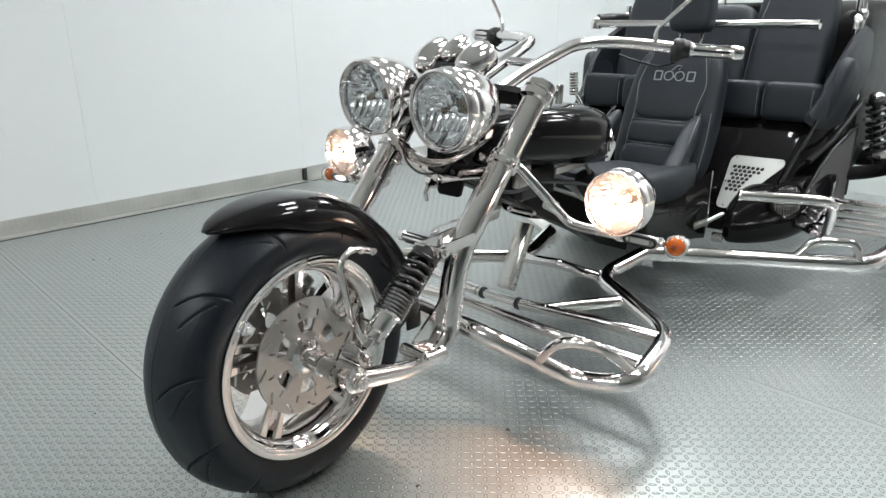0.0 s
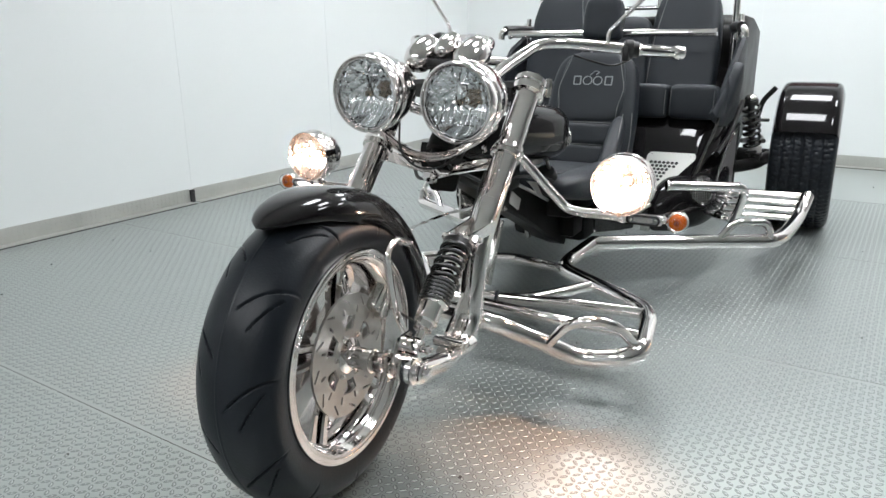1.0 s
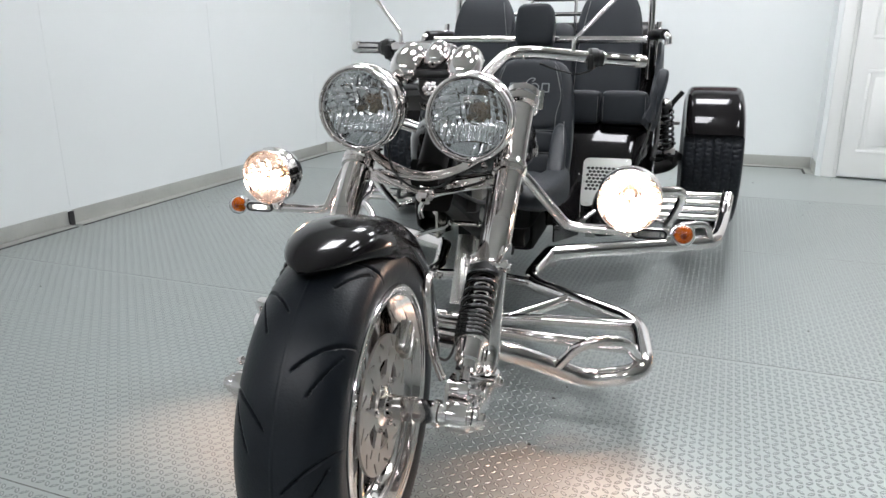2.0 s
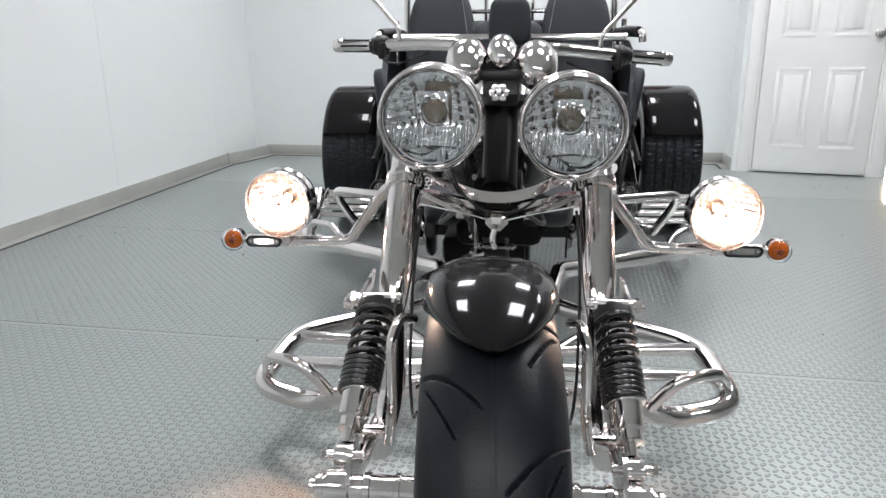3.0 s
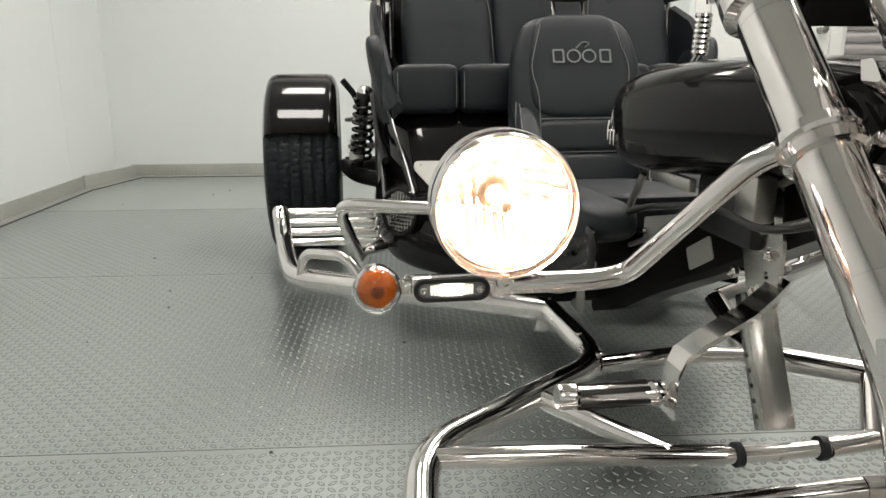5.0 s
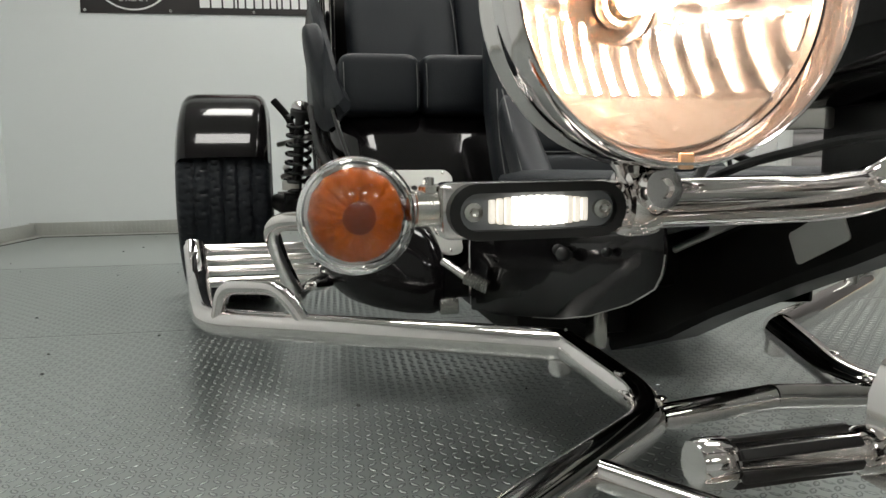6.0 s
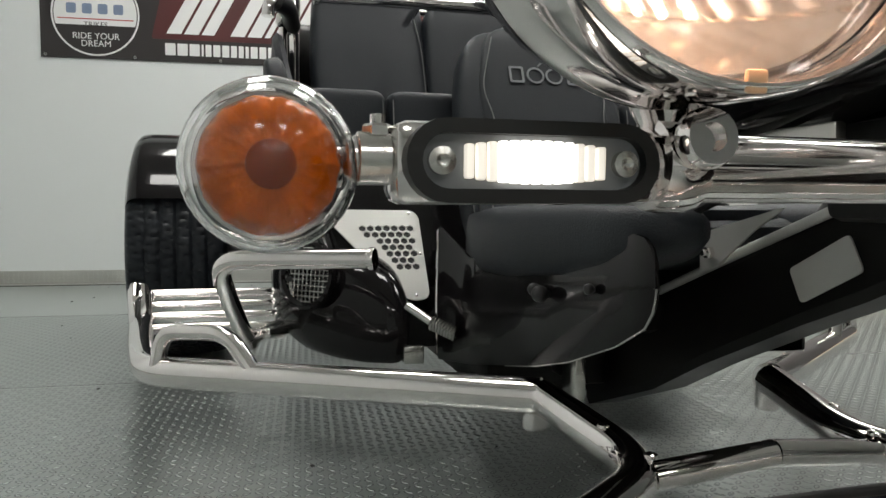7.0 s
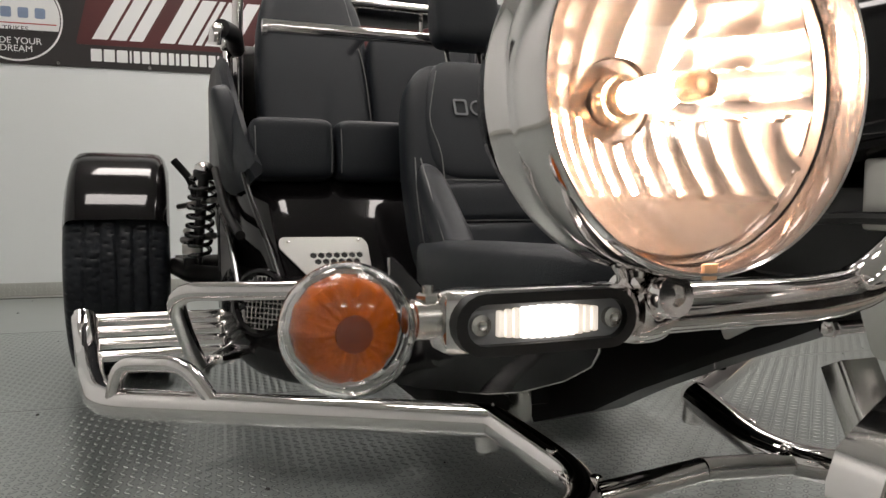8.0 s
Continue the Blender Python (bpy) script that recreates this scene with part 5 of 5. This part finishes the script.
for s in (1, -1):
    # pierced bright step plate
    up = V(0, 0.118, 0.155).normalized()
    nrm = V(0, -0.155, 0.118).normalized()
    gm = Matrix(((s, 0, 0, s * 0.232), (0, up.y, nrm.y, 1.298), (0, up.z, nrm.z, 0.294), (0, 0, 0, 1)))
    holes = []
    for j in range(7):
        for i in range(7):
            cx = 0.021 + 0.0160 * i + (0.008 if j % 2 else 0)
            cy = 0.072 + 0.0150 * j
            if cx < 0.120 - (0.165 - cy) * 0.60:
                holes.append(ring_of(0.0077, 6, cx, cy, radians(30)))
    outline = soften([(0.004, 0.0), (0.045, -0.003), (0.075, 0.035), (0.185, 0.185), (0.18, 0.208), (0.012, 0.206), (0.0, 0.19)], 0.022)
    grill = under("step_plate", plate(outline, 0.003, gm @ pose(0, 0, 0.006), holes), PLATE, tub, "bright step plate pierced with hexagonal holes")
    under("step_plate_rim", plate([(x * 0.98 + 0.001, y * 0.98 + 0.002) for x, y in outline], 0.004, gm @ pose(0, 0, 0.0015)), PLASTIC, tub)
    for x, y in ((0.010, 0.10), (0.03, 0.008), (0.02, 0.197), (0.165, 0.195)):
        under("step_plate_screw", lathe([(0, 0.002), (0.003, 0.0015), (0.0035, 0), (0, 0)], gm @ pose(x, y, 0.009), 10), CHROME, grill)
    # bright edge that runs up from the step plate
    under("edge_strip", tube([V(s * 0.246, 1.203, 0.215), V(s * 0.247, 1.208, 0.30), V(s * 0.240, 1.225, 0.37), V(s * 0.232, 1.25, 0.43)], 0.0028, 8, 0.04), CHROME, tub)
    # lower side pod with a round mesh mouth
    secs = []
    for y, x, z, hw, hz in ((1.240, 0.312, 0.238, 0.020, 0.040), (1.247, 0.318, 0.242, 0.032, 0.052), (1.27, 0.342, 0.262, 0.062, 0.075), (1.31, 0.372, 0.278, 0.092, 0.092), (1.36, 0.388, 0.286, 0.110, 0.102), (1.44, 0.396, 0.292, 0.118, 0.108), (1.60, 0.40, 0.305, 0.115, 0.105), (1.78, 0.40, 0.32, 0.09, 0.085), (1.86, 0.40, 0.33, 0.05, 0.05)):
        secs.append([V(s * (x + hw * math.copysign(abs(math.cos(a)) ** 0.75, math.cos(a))), y + 0.06 * max(0, math.cos(a)) * min(1, (y - 1.24) * 12), z + hz * math.copysign(abs(math.sin(a)) ** 0.75, math.sin(a))) for a in (2 * math.pi * k / 32 for k in range(32))])
    under("side_pod", loft(secs), PAINT, tub, "glossy black side pod")
    under("pod_mouth", lathe([(0.052, 0.0), (0.058, 0.006), (0.064, 0.004), (0.066, -0.006), (0.058, -0.02)], along((s * 0.462, 1.335, 0.345), (s * 0.72, -0.68, 0.12)), 32), PAINT, tub)
    mm = along((s * 0.460, 1.337, 0.345), (s * 0.72, -0.68, 0.12))
    wires = []
    for k in range(-5, 6):
        h = math.sqrt(max(0, 0.055 ** 2 - (k * 0.01) ** 2))
        wires.append(tube([mm @ V(k * 0.01, -h, 0), mm @ V(k * 0.01, h, 0)], 0.0012, 5, 0))
        wires.append(tube([mm @ V(-h, k * 0.01, 0.001), mm @ V(h, k * 0.01, 0.001)], 0.0012, 5, 0))
    under("pod_mesh", merged(*wires), STEEL, tub, "wire mesh in the pod mouth")
    pin = under("side_peg", tube([V(s * 0.30, 1.20, 0.30), V(s * 0.268, 1.155, 0.278), V(s * 0.236, 1.127, 0.2625)], 0.008, 12, 0), STEEL, tub, "ribbed steel pin")
    for k in range(9):
        under("pin_ring", lathe([(0.006, 0), (0.012, 0), (0.014, 0.0025), (0.012, 0.005), (0.006, 0.005)], along(V(s * 0.268, 1.155, 0.278) + V(s * -0.62, -0.55, -0.30).normalized() * (0.0056 * k), (s * -0.62, -0.55, -0.30)), 18), STEEL, pin)
    under("side_bracket", box((0.035, 0.02, 0.03), Matrix.Translation((s * 0.29, 1.20, 0.215)), 0.002), STEEL, tub)
    # side shell along the bench
    secs = []
    for y, zl, zh, x in ((1.47, 0.585, 0.62, 0.463), (1.53, 0.56, 0.68, 0.480), (1.62, 0.55, 0.78, 0.496), (1.72, 0.56, 0.855, 0.502), (1.85, 0.62, 0.90, 0.500), (2.0, 0.70, 0.88, 0.490)):
        secs.append([V(s * (x - 0.012), y, zl), V(s * x, y, zl + 0.02), V(s * (x + 0.006), y, (zl + zh) / 2), V(s * x, y, zh - 0.015), V(s * (x - 0.012), y, zh), V(s * (x - 0.025), y, zh - 0.01), V(s * (x - 0.025), y, zl + 0.01)])
    under("side_shell", loft(secs), LEATHER, tub, "black padded bench side")
    under("side_strip", tube([V(s * 0.423, 1.352, 0.385), V(s * 0.440, 1.405, 0.462), V(s * 0.462, 1.455, 0.535), V(s * 0.474, 1.49, 0.595)], 0.0055, 8, 0.06), SPRING, tub)
    flat = Matrix(((0, 0, s, s * 0.486), (1, 0, 0, 0), (0, 1, 0, 0), (0, 0, 0, 1)))
    under("mesh_panel", plate([(1.36, 0.30), (1.955, 0.23), (1.985, 0.50), (1.955, 0.515), (1.60, 0.455), (1.40, 0.355)], 0.004, flat), MESHGREY, tub, "fine grey mesh side panel")
    under("panel_strip", tube([V(s * 0.492, 1.36, 0.335), V(s * 0.493, 1.60, 0.460), V(s * 0.494, 1.96, 0.525)], 0.007, 10, 0.1), SPRING, tub)
    under("panel_strip", tube([V(s * 0.492, 1.978, 0.51), V(s * 0.492, 1.955, 0.25)], 0.005, 10, 0), SPRING, tub)
    under("side_strut", tube([V(s * 0.500, 1.96, 0.62), V(s * 0.500, 1.62, 0.515), V(s * 0.49, 1.40, 0.47)], 0.010, 12, 0.05), FRAME, tub)

# ---- driver's seat ----
SX = 0.012
tilt = Matrix.Translation((SX, 1.198, 0.395)) @ pose(0, 0, 0, -22) @ Matrix.Diagonal((1.15, 1, 1, 1))
seat = under("driver_seat", pillow((0.36, 0.49, 0.075), Matrix.Translation((0.004, 0.985, 0.415)) @ pose(0, 0, 0, -5), 0.5, 36, 18), LEATHER, label="black leather bucket seat with ribbed panels and grey stitching")
under("seat_back", pillow((0.29, 0.10, 0.50), tilt @ pose(0, 0.075, 0.245), 0.38, 36, 22, lambda p: V(p.x * (1.08 - 0.75 * max(0, p.z) ** 1.2), p.y, p.z)), LEATHER, seat)
for k, (z, h) in enumerate(((-0.01, 0.08), (0.075, 0.084), (0.162, 0.084))):
    under("back_panel", pillow((0.245 - 0.008 * k, 0.055, h), tilt @ pose(0, 0.036, z), 0.42, 28, 14), LEATHER, seat)
under("head_panel", pillow((0.235, 0.05, 0.28), tilt @ pose(0, 0.040, 0.352), 0.40, 30, 18, lambda p: V(p.x * (1 - 1.3 * max(0, p.z)), p.y, p.z)), LEATHER, seat)
under("cushion_panel", pillow((0.23, 0.44, 0.045), Matrix.Translation((0.004, 0.975, 0.442)) @ pose(0, 0, 0, -5), 0.42, 30, 14), LEATHER, seat)
for s in (1, -1):
    secs = []
    for y, zl, zh, hw in ((0.612, 0.447, 0.460, 0.012), (0.620, 0.437, 0.470, 0.030), (0.652, 0.419, 0.481, 0.047), (0.70, 0.405, 0.484, 0.054), (0.79, 0.386, 0.482, 0.058), (0.95, 0.367, 0.478, 0.058), (1.06, 0.360, 0.474, 0.052), (1.15, 0.362, 0.465, 0.036), (1.21, 0.385, 0.46, 0.012)):
        ring = [(math.cos(2 * math.pi * k / 28), math.sin(2 * math.pi * k / 28)) for k in range(28)]
        secs.append([V(s * (0.150 + (y - 0.65) * 0.05 + hw * math.copysign(abs(c) ** 0.6, c)), y, (zl + zh) / 2 + (zh - zl) / 2 * math.copysign(abs(t) ** 0.6, t)) for c, t in ring])
    under("cushion_bolster", loft(secs), LEATHER, seat, "", 1.2)
    secs = []
    low, top = V(s * 0.170, 1.020, 0.405), V(s * 0.153, 1.272, 0.605)
    out, n = V(s, 0, 0.0), V(0, -0.68, 0.73)
    for k in range(15):
        u = -1 + k / 7
        e = max(0.12, (1 - abs(u) ** 5)) ** 0.5
        c = low.lerp(top, k / 14)
        hx, hn = (0.034 - 0.008 * k / 14) * e, (0.046 - 0.020 * k / 14) * e
        secs.append([c + out * hx * math.copysign(abs(math.cos(a)) ** 0.7, math.cos(a)) + n * hn * math.copysign(abs(math.sin(a)) ** 0.7, math.sin(a)) for a in (2 * math.pi * j / 24 for j in range(24))])
    under("hip_bolster", loft(secs), LEATHER, seat, "", 1.2)
    under("seam", tube([V(s * 0.168, 1.252, 0.620), V(s * 0.180, 1.16, 0.550), V(s * 0.192, 1.07, 0.478), V(s * 0.199, 1.01, 0.428)], 0.0016, 6, 0.04), THREAD, seat)
    under("seam", tube([tilt @ V(s * 0.105, 0.016, 0.02), tilt @ V(s * 0.104, 0.012, 0.14), tilt @ V(s * 0.10, 0.012, 0.27), tilt @ V(s * 0.115, 0.016, 0.34), tilt @ V(s * 0.085, 0.020, 0.46)], 0.0012, 6, 0.03), THREAD, seat)
    under("seam", tube([tilt @ V(s * 0.165, -0.022, 0.03), tilt @ V(s * 0.168, -0.022, 0.14), tilt @ V(s * 0.160, -0.015, 0.24)], 0.0012, 6, 0.03), THREAD, seat)
    post = under("headrest_post", tube([tilt @ V(s * 0.035, 0.08, 0.48), tilt @ V(s * 0.035, 0.08, 0.56)], 0.006, 12, 0), CHROME, seat)
for z in (0.032, 0.119, 0.206):
    under("seam", tube([tilt @ V(-0.10, 0.012, z), tilt @ V(0.10, 0.012, z)], 0.0012, 6, 0), THREAD, seat)
under("headrest", pillow((0.155, 0.085, 0.165), Matrix.Translation((SX, 1.475, 0.962)) @ pose(0, 0, 0, -10), 0.38, 32, 20, lambda p: V(p.x * (1 - 1.4 * max(0, p.z)), p.y, p.z)), LEATHER, seat, "black padded headrest")
# stitched emblem on the seat back, as plain shapes
em = tilt @ pose(0.004, 0.0135, 0.372, 90, 0, 0) @ Matrix.Diagonal((1.04, 1.15, 1, 1))
emb = [plate(ring_of(0.016, 20, x, 0), 0.0012, em, [ring_of(0.0125, 20, x, 0)]) for x in (-0.018, 0.016)]
emb += [plate(soften([(x - 0.013, -0.016), (x + 0.013, -0.016), (x + 0.013, 0.016), (x - 0.013, 0.016)], 0.004), 0.0012, em, [soften([(x - 0.009, -0.012), (x + 0.009, -0.012), (x + 0.009, 0.012), (x - 0.009, 0.012)], 0.003)]) for x in (-0.052, 0.052)]
emb += [tube([em @ V(-0.012, 0.018, 0.001), em @ V(0.004, 0.034, 0.001), em @ V(0.020, 0.030, 0.001), em @ V(0.008, 0.020, 0.001)], 0.002, 6, 0.01)]
under("emblem", merged(*emb), SILVER, seat, "grey stitched emblem")

# ---- passenger bench ----
bench = under("passenger_bench", pillow((0.84, 0.16, 0.10), Matrix.Translation((0, 1.60, 0.64)), 0.4, 40, 14), LEATHER, label="black leather passenger bench with thick bolsters")
for s in (1, -1):
    for x0, x1 in ((0.10, 0.275), (0.277, 0.458)):
        under("bolster", pillow((x1 - x0, 0.15, 0.135), Matrix.Translation((s * (x0 + x1) / 2, 1.565, 0.645)) @ pose(0, 0, 0, -6), 0.3, 32, 18), LEATHER, bench)
    bt = Matrix.Translation((s * 0.272, 1.66, 0.67)) @ pose(0, 0, 0, -20)
    under("bench_back", pillow((0.275, 0.11, 0.50), bt @ pose(0, 0.05, 0.215), 0.36, 36, 24, lambda p: V(p.x * (1.03 - 0.9 * max(0, p.z - 0.05) ** 1.3 * 2.0), p.y, p.z)), LEATHER, bench, "tall rounded black seat back")
    under("seam", tube([bt @ V(s * -0.125, -0.006, 0.0), bt @ V(s * -0.122, -0.006, 0.20), bt @ V(s * -0.085, 0.0, 0.42)], 0.0012, 6, 0.05), THREAD, bench)
    wm = Matrix.Translation((s * 0.483, 1.66, 0.672)) @ pose(0, 0, 0, -22, s * 12, 0)
    under("bench_wing", pillow((0.055, 0.19, 0.235), wm, 0.5, 26, 20), LEATHER, bench, "black padded side wing with grey stitching")
    ringpts = []
    for k in range(25):
        a = 2 * math.pi * k / 24
        ringpts.append(wm @ V(-s * 0.0235, 0.070 * math.copysign(abs(math.cos(a)) ** 0.5, math.cos(a)), 0.090 * math.copysign(abs(math.sin(a)) ** 0.5, math.sin(a))))
    under("seam", tube(ringpts, 0.0013, 6, 0), THREAD, bench)
    for x0, x1 in ((0.10, 0.275), (0.277, 0.458)):
        for x in (x0 + 0.010, x1 - 0.010):
            under("seam", tube([V(s * x, 1.4945, 0.600), V(s * x, 1.4905, 0.650), V(s * x, 1.500, 0.695)], 0.0011, 6, 0.02), THREAD, bench)
    # arm rests on the grab rail
    post = under("roll_post", tube([V(s * 0.437, 1.95, 0.70), V(s * 0.437, 1.965, 1.02), V(s * 0.43, 1.97, 1.18)], 0.0145, 14, 0.05), CHROME, label="upright chrome roll bar post")
    arm = under("arm_rest", tube([V(s * 0.445, 1.93, 0.925), V(s * 0.47, 1.72, 0.930), V(s * 0.512, 1.66, 0.925), V(s * 0.515, 1.66, 0.890)], 0.0145, 14, 0.04), CHROME, label="chrome arm rest with a black foam sleeve")
    under("foam_sleeve", tube([V(s * 0.448, 1.88, 0.926), V(s * 0.468, 1.73, 0.931), V(s * 0.500, 1.672, 0.928)], 0.021, 16, 0.04), PLASTIC, arm)
    under("belt_post", merged(tube([V(s * 0.47, 1.86, 0.80), V(s * 0.472, 1.875, 0.92), V(s * 0.47, 1.88, 0.98)], 0.011, 12, 0.03), pillow((0.03, 0.03, 0.04), Matrix.Translation((s * 0.475, 1.87, 0.935)), 0.8, 16, 10)), CHROME, label="chrome belt post")
under("center_back", pillow((0.285, 0.10, 0.36), Matrix.Translation((0.0, 1.725, 0.80)) @ pose(0, 0, 0, -18), 0.36, 32, 20), LEATHER, bench)
grab = under("grab_rail", tube([V(-0.425, 1.545, 0.912), V(0.435, 1.515, 0.908)], 0.0145, 16, 0), CHROME, label="straight chrome grab rail")
for s in (1, -1):
    under("rail_end", lathe([(0, 0), (0.0165, 0), (0.0165, 0.01), (0.0145, 0.012)], along((0.435 if s > 0 else -0.425, 1.515 if s > 0 else 1.545, 0.908), (-s, 0, 0)), 18), CHROME, grab)
    under("rail_stay", tube([V(s * 0.20, 1.53, 0.91), V(s * 0.20, 1.68, 0.90)], 0.009, 12, 0), CHROME, grab)
# luggage rack behind the seats
rack = under("luggage_rack", merged(tube([V(-0.43, 1.97, 1.10), V(0.43, 1.97, 1.10)], 0.013, 14, 0), tube([V(-0.30, 2.02, 1.02), V(0.30, 2.02, 1.02)], 0.009, 12, 0), *[tube([V(x, 2.02, 0.90), V(x, 2.02, 1.10)], 0.008, 10, 0) for x in (-0.1, 0.1)]), CHROME, label="chrome luggage rail with a black padded roll")
under("padded_roll", pillow((0.36, 0.16, 0.09), Matrix.Translation((0.01, 2.10, 1.125)), 0.5, 32, 16), LEATHER, rack)

# ---- rear wheels and fenders ----
def groove_rear(a, r, h):
    if r < 0.325 - 0.012:
        return r, h
    g = 0.0
    n = 84
    ph = a / (2 * math.pi) * n
    for c in (-0.082, -0.042, 0.0, 0.042, 0.082):
        if abs(h - c - 0.0022 * math.sin(ph * 2 * math.pi)) < 0.0036:
            g = 0.007
    band = int((h + 0.126) / 0.042)
    if abs(((ph + 0.37 * band + h * 9 * (1 if band % 2 else -1)) % 1) - 0.5) > 0.42:
        g = 0.005
    return r - g, h


crown = [(0.332 - 0.010 * (abs(h) / 0.122) ** 4, h) for h in (0.122 * (k / 24 - 1) for k in range(49))]
side = [(0.195, 0.108), (0.205, 0.118), (0.25, 0.134), (0.285, 0.136), (0.308, 0.131)]
prof = [(r, -h) for r, h in side] + crown + side[::-1]
for s in (1, -1):
    c = V(s * 0.752, 2.385, 0.332)
    ax = along(c, (s, 0, 0))
    rw = under("rear_wheel", lathe([(0.0, -0.03), (0.06, -0.03), (0.06, 0.03), (0.17, 0.03), (0.185, 0.09), (0.197, 0.108), (0.203, 0.118), (0.195, 0.121), (0.178, 0.10), (0.16, 0.045), (0.06, 0.05), (0.045, 0.07), (0, 0.07)], ax, 48), CHROME)
    under("tyre", lathe(prof, ax, 368, groove_rear), RUBBER, rw, "wide black blocky rear tyre", 1.2)
    secs = []
    for i in range(25):
        a = radians(154 - 124 * i / 24)
        r = 0.352
        outer, inner = [], []
        for k in range(15):
            u = -1 + 2 * k / 14
            x = 0.136 * math.copysign(abs(u) ** 0.62, u)
            dd = 0.055 * abs(u) ** 8 + 0.002 * u * u
            outer.append(c + V(x, (r - dd) * math.cos(a), (r - dd) * math.sin(a)))
            inner.append(c + V(x * 0.975, (r - dd - 0.005) * math.cos(a), (r - dd - 0.005) * math.sin(a)))
        secs.append(outer + inner[::-1])
    rf = under("rear_fender", loft(secs), PAINT, label="glossy black rear fender", sharp=1.0)
    under("fender_stay", tube([V(s * 0.60, 2.30, 0.66), V(s * 0.55, 2.28, 0.60), V(s * 0.52, 2.30, 0.45)], 0.012, 12, 0.03), FRAME, rf)
    # spring and swing arm
    top, low = V(s * 0.522, 2.06, 0.63), V(s * 0.545, 2.13, 0.36)
    d = (low - top).normalized()
    ux = d.orthogonal().normalized()
    uy = d.cross(ux)
    sh = under("rear_shock", merged(lathe([(0, 0), (0.02, 0), (0.03, 0.012), (0.03, 0.03), (0.015, 0.032), (0.015, 0.28), (0, 0.28)], along(top, d), 20)), PLASTIC, label="black rear coil spring")
    under("spring_cap", lathe([(0, 0.016), (0.016, 0.013), (0.026, 0.004), (0.028, -0.004), (0, -0.004)], along(top, -d), 20), CHROME, sh)
    under("coil", tube([top + d * (0.03 + 0.22 * i / 160) + 0.034 * (math.cos(i / 20 * 2 * math.pi) * ux + math.sin(i / 20 * 2 * math.pi) * uy) for i in range(161)], 0.0065, 8, 0), SPRING, sh, "", 1.2)
    under("swing_arm", merged(tube([V(s * 0.40, 1.85, 0.33), V(s * 0.56, 2.10, 0.33), V(s * 0.60, 2.37, 0.33)], 0.028, 14, 0.08), tube([V(s * 0.25, 2.37, 0.33), V(s * 0.60, 2.37, 0.33)], 0.035, 14, 0), box((0.04, 0.12, 0.05), Matrix.Translation((s * 0.56, 2.16, 0.35)), 0.006)), FRAME)
    under("suspension_link", merged(tube([V(s * 0.50, 2.05, 0.44), V(s * 0.58, 2.22, 0.42)], 0.01, 10, 0), tube([V(s * 0.50, 2.02, 0.54), V(s * 0.59, 2.2, 0.52)], 0.008, 10, 0), nut((s * 0.57, 2.14, 0.45), (0, -1, 0), 0.012), nut((s * 0.56, 2.12, 0.52), (0, -1, 0), 0.011), box((0.05, 0.02, 0.03), Matrix.Translation((s * 0.56, 2.10, 0.40)), 0.004)), ALLOY)

# ---- raised lozenges and seams of the floor ----
cells = []
step = 0.0202
for i in range(int(5.6 / step)):
    for j in range(int(5.86 / step)):
        x, y = -2.40 + step * i, -1.75 + step * j
        if y < 3.13 and min(abs(y - q) for q in (-0.478, 0.721, 1.93)) > 0.007:
            cells.append((x, y, radians(45 if (i + j) % 2 else -45) + random.uniform(-0.04, 0.04)))
vs, fs = lozenges(cells, 0.0038, 0.0094, 0.0013)
tagged(raw("lozenge", vs, fs, ROOM, LOZENGE, floor_slab), kind="stuff")
# a flat darker outline round the foot of each lozenge
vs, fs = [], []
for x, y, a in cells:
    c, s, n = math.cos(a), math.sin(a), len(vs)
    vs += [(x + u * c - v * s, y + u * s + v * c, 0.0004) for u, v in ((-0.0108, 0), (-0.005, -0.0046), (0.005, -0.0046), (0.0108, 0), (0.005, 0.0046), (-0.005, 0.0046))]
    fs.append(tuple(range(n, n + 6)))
tagged(raw("dark_ring", vs, fs, ROOM, DARKRING, floor_slab), kind="stuff")
vs, fs = [], []
for k in range(130):
    x, y, r = random.uniform(-2.3, 3.0), random.uniform(-1.7, 4.2), random.uniform(0.002, 0.0055)
    n = len(vs)
    ring = [(x + r * random.uniform(0.7, 1.3) * math.cos(a), y + r * random.uniform(0.7, 1.3) * math.sin(a)) for a in (2 * math.pi * i / 8 for i in range(8))]
    vs += [(u, v, 0.0) for u, v in ring] + [(x + 0.6 * (u - x), y + 0.6 * (v - y), 0.0033) for u, v in ring]
    fs += [tuple(range(n + 8, n + 16))] + [(n + i, n + (i + 1) % 8, n + 8 + (i + 1) % 8, n + 8 + i) for i in range(8)]
tagged(raw("dark_speck", vs, fs, ROOM, SPOT, floor_slab), kind="stuff")
for y in (-1.69, -0.478, 0.721, 1.93, 3.14):
    part("seam", span((-2.405, y - 0.0011, -0.0005), (7.5, y + 0.0011, 0.0006), 0, ROOM), SEAM, floor_slab)
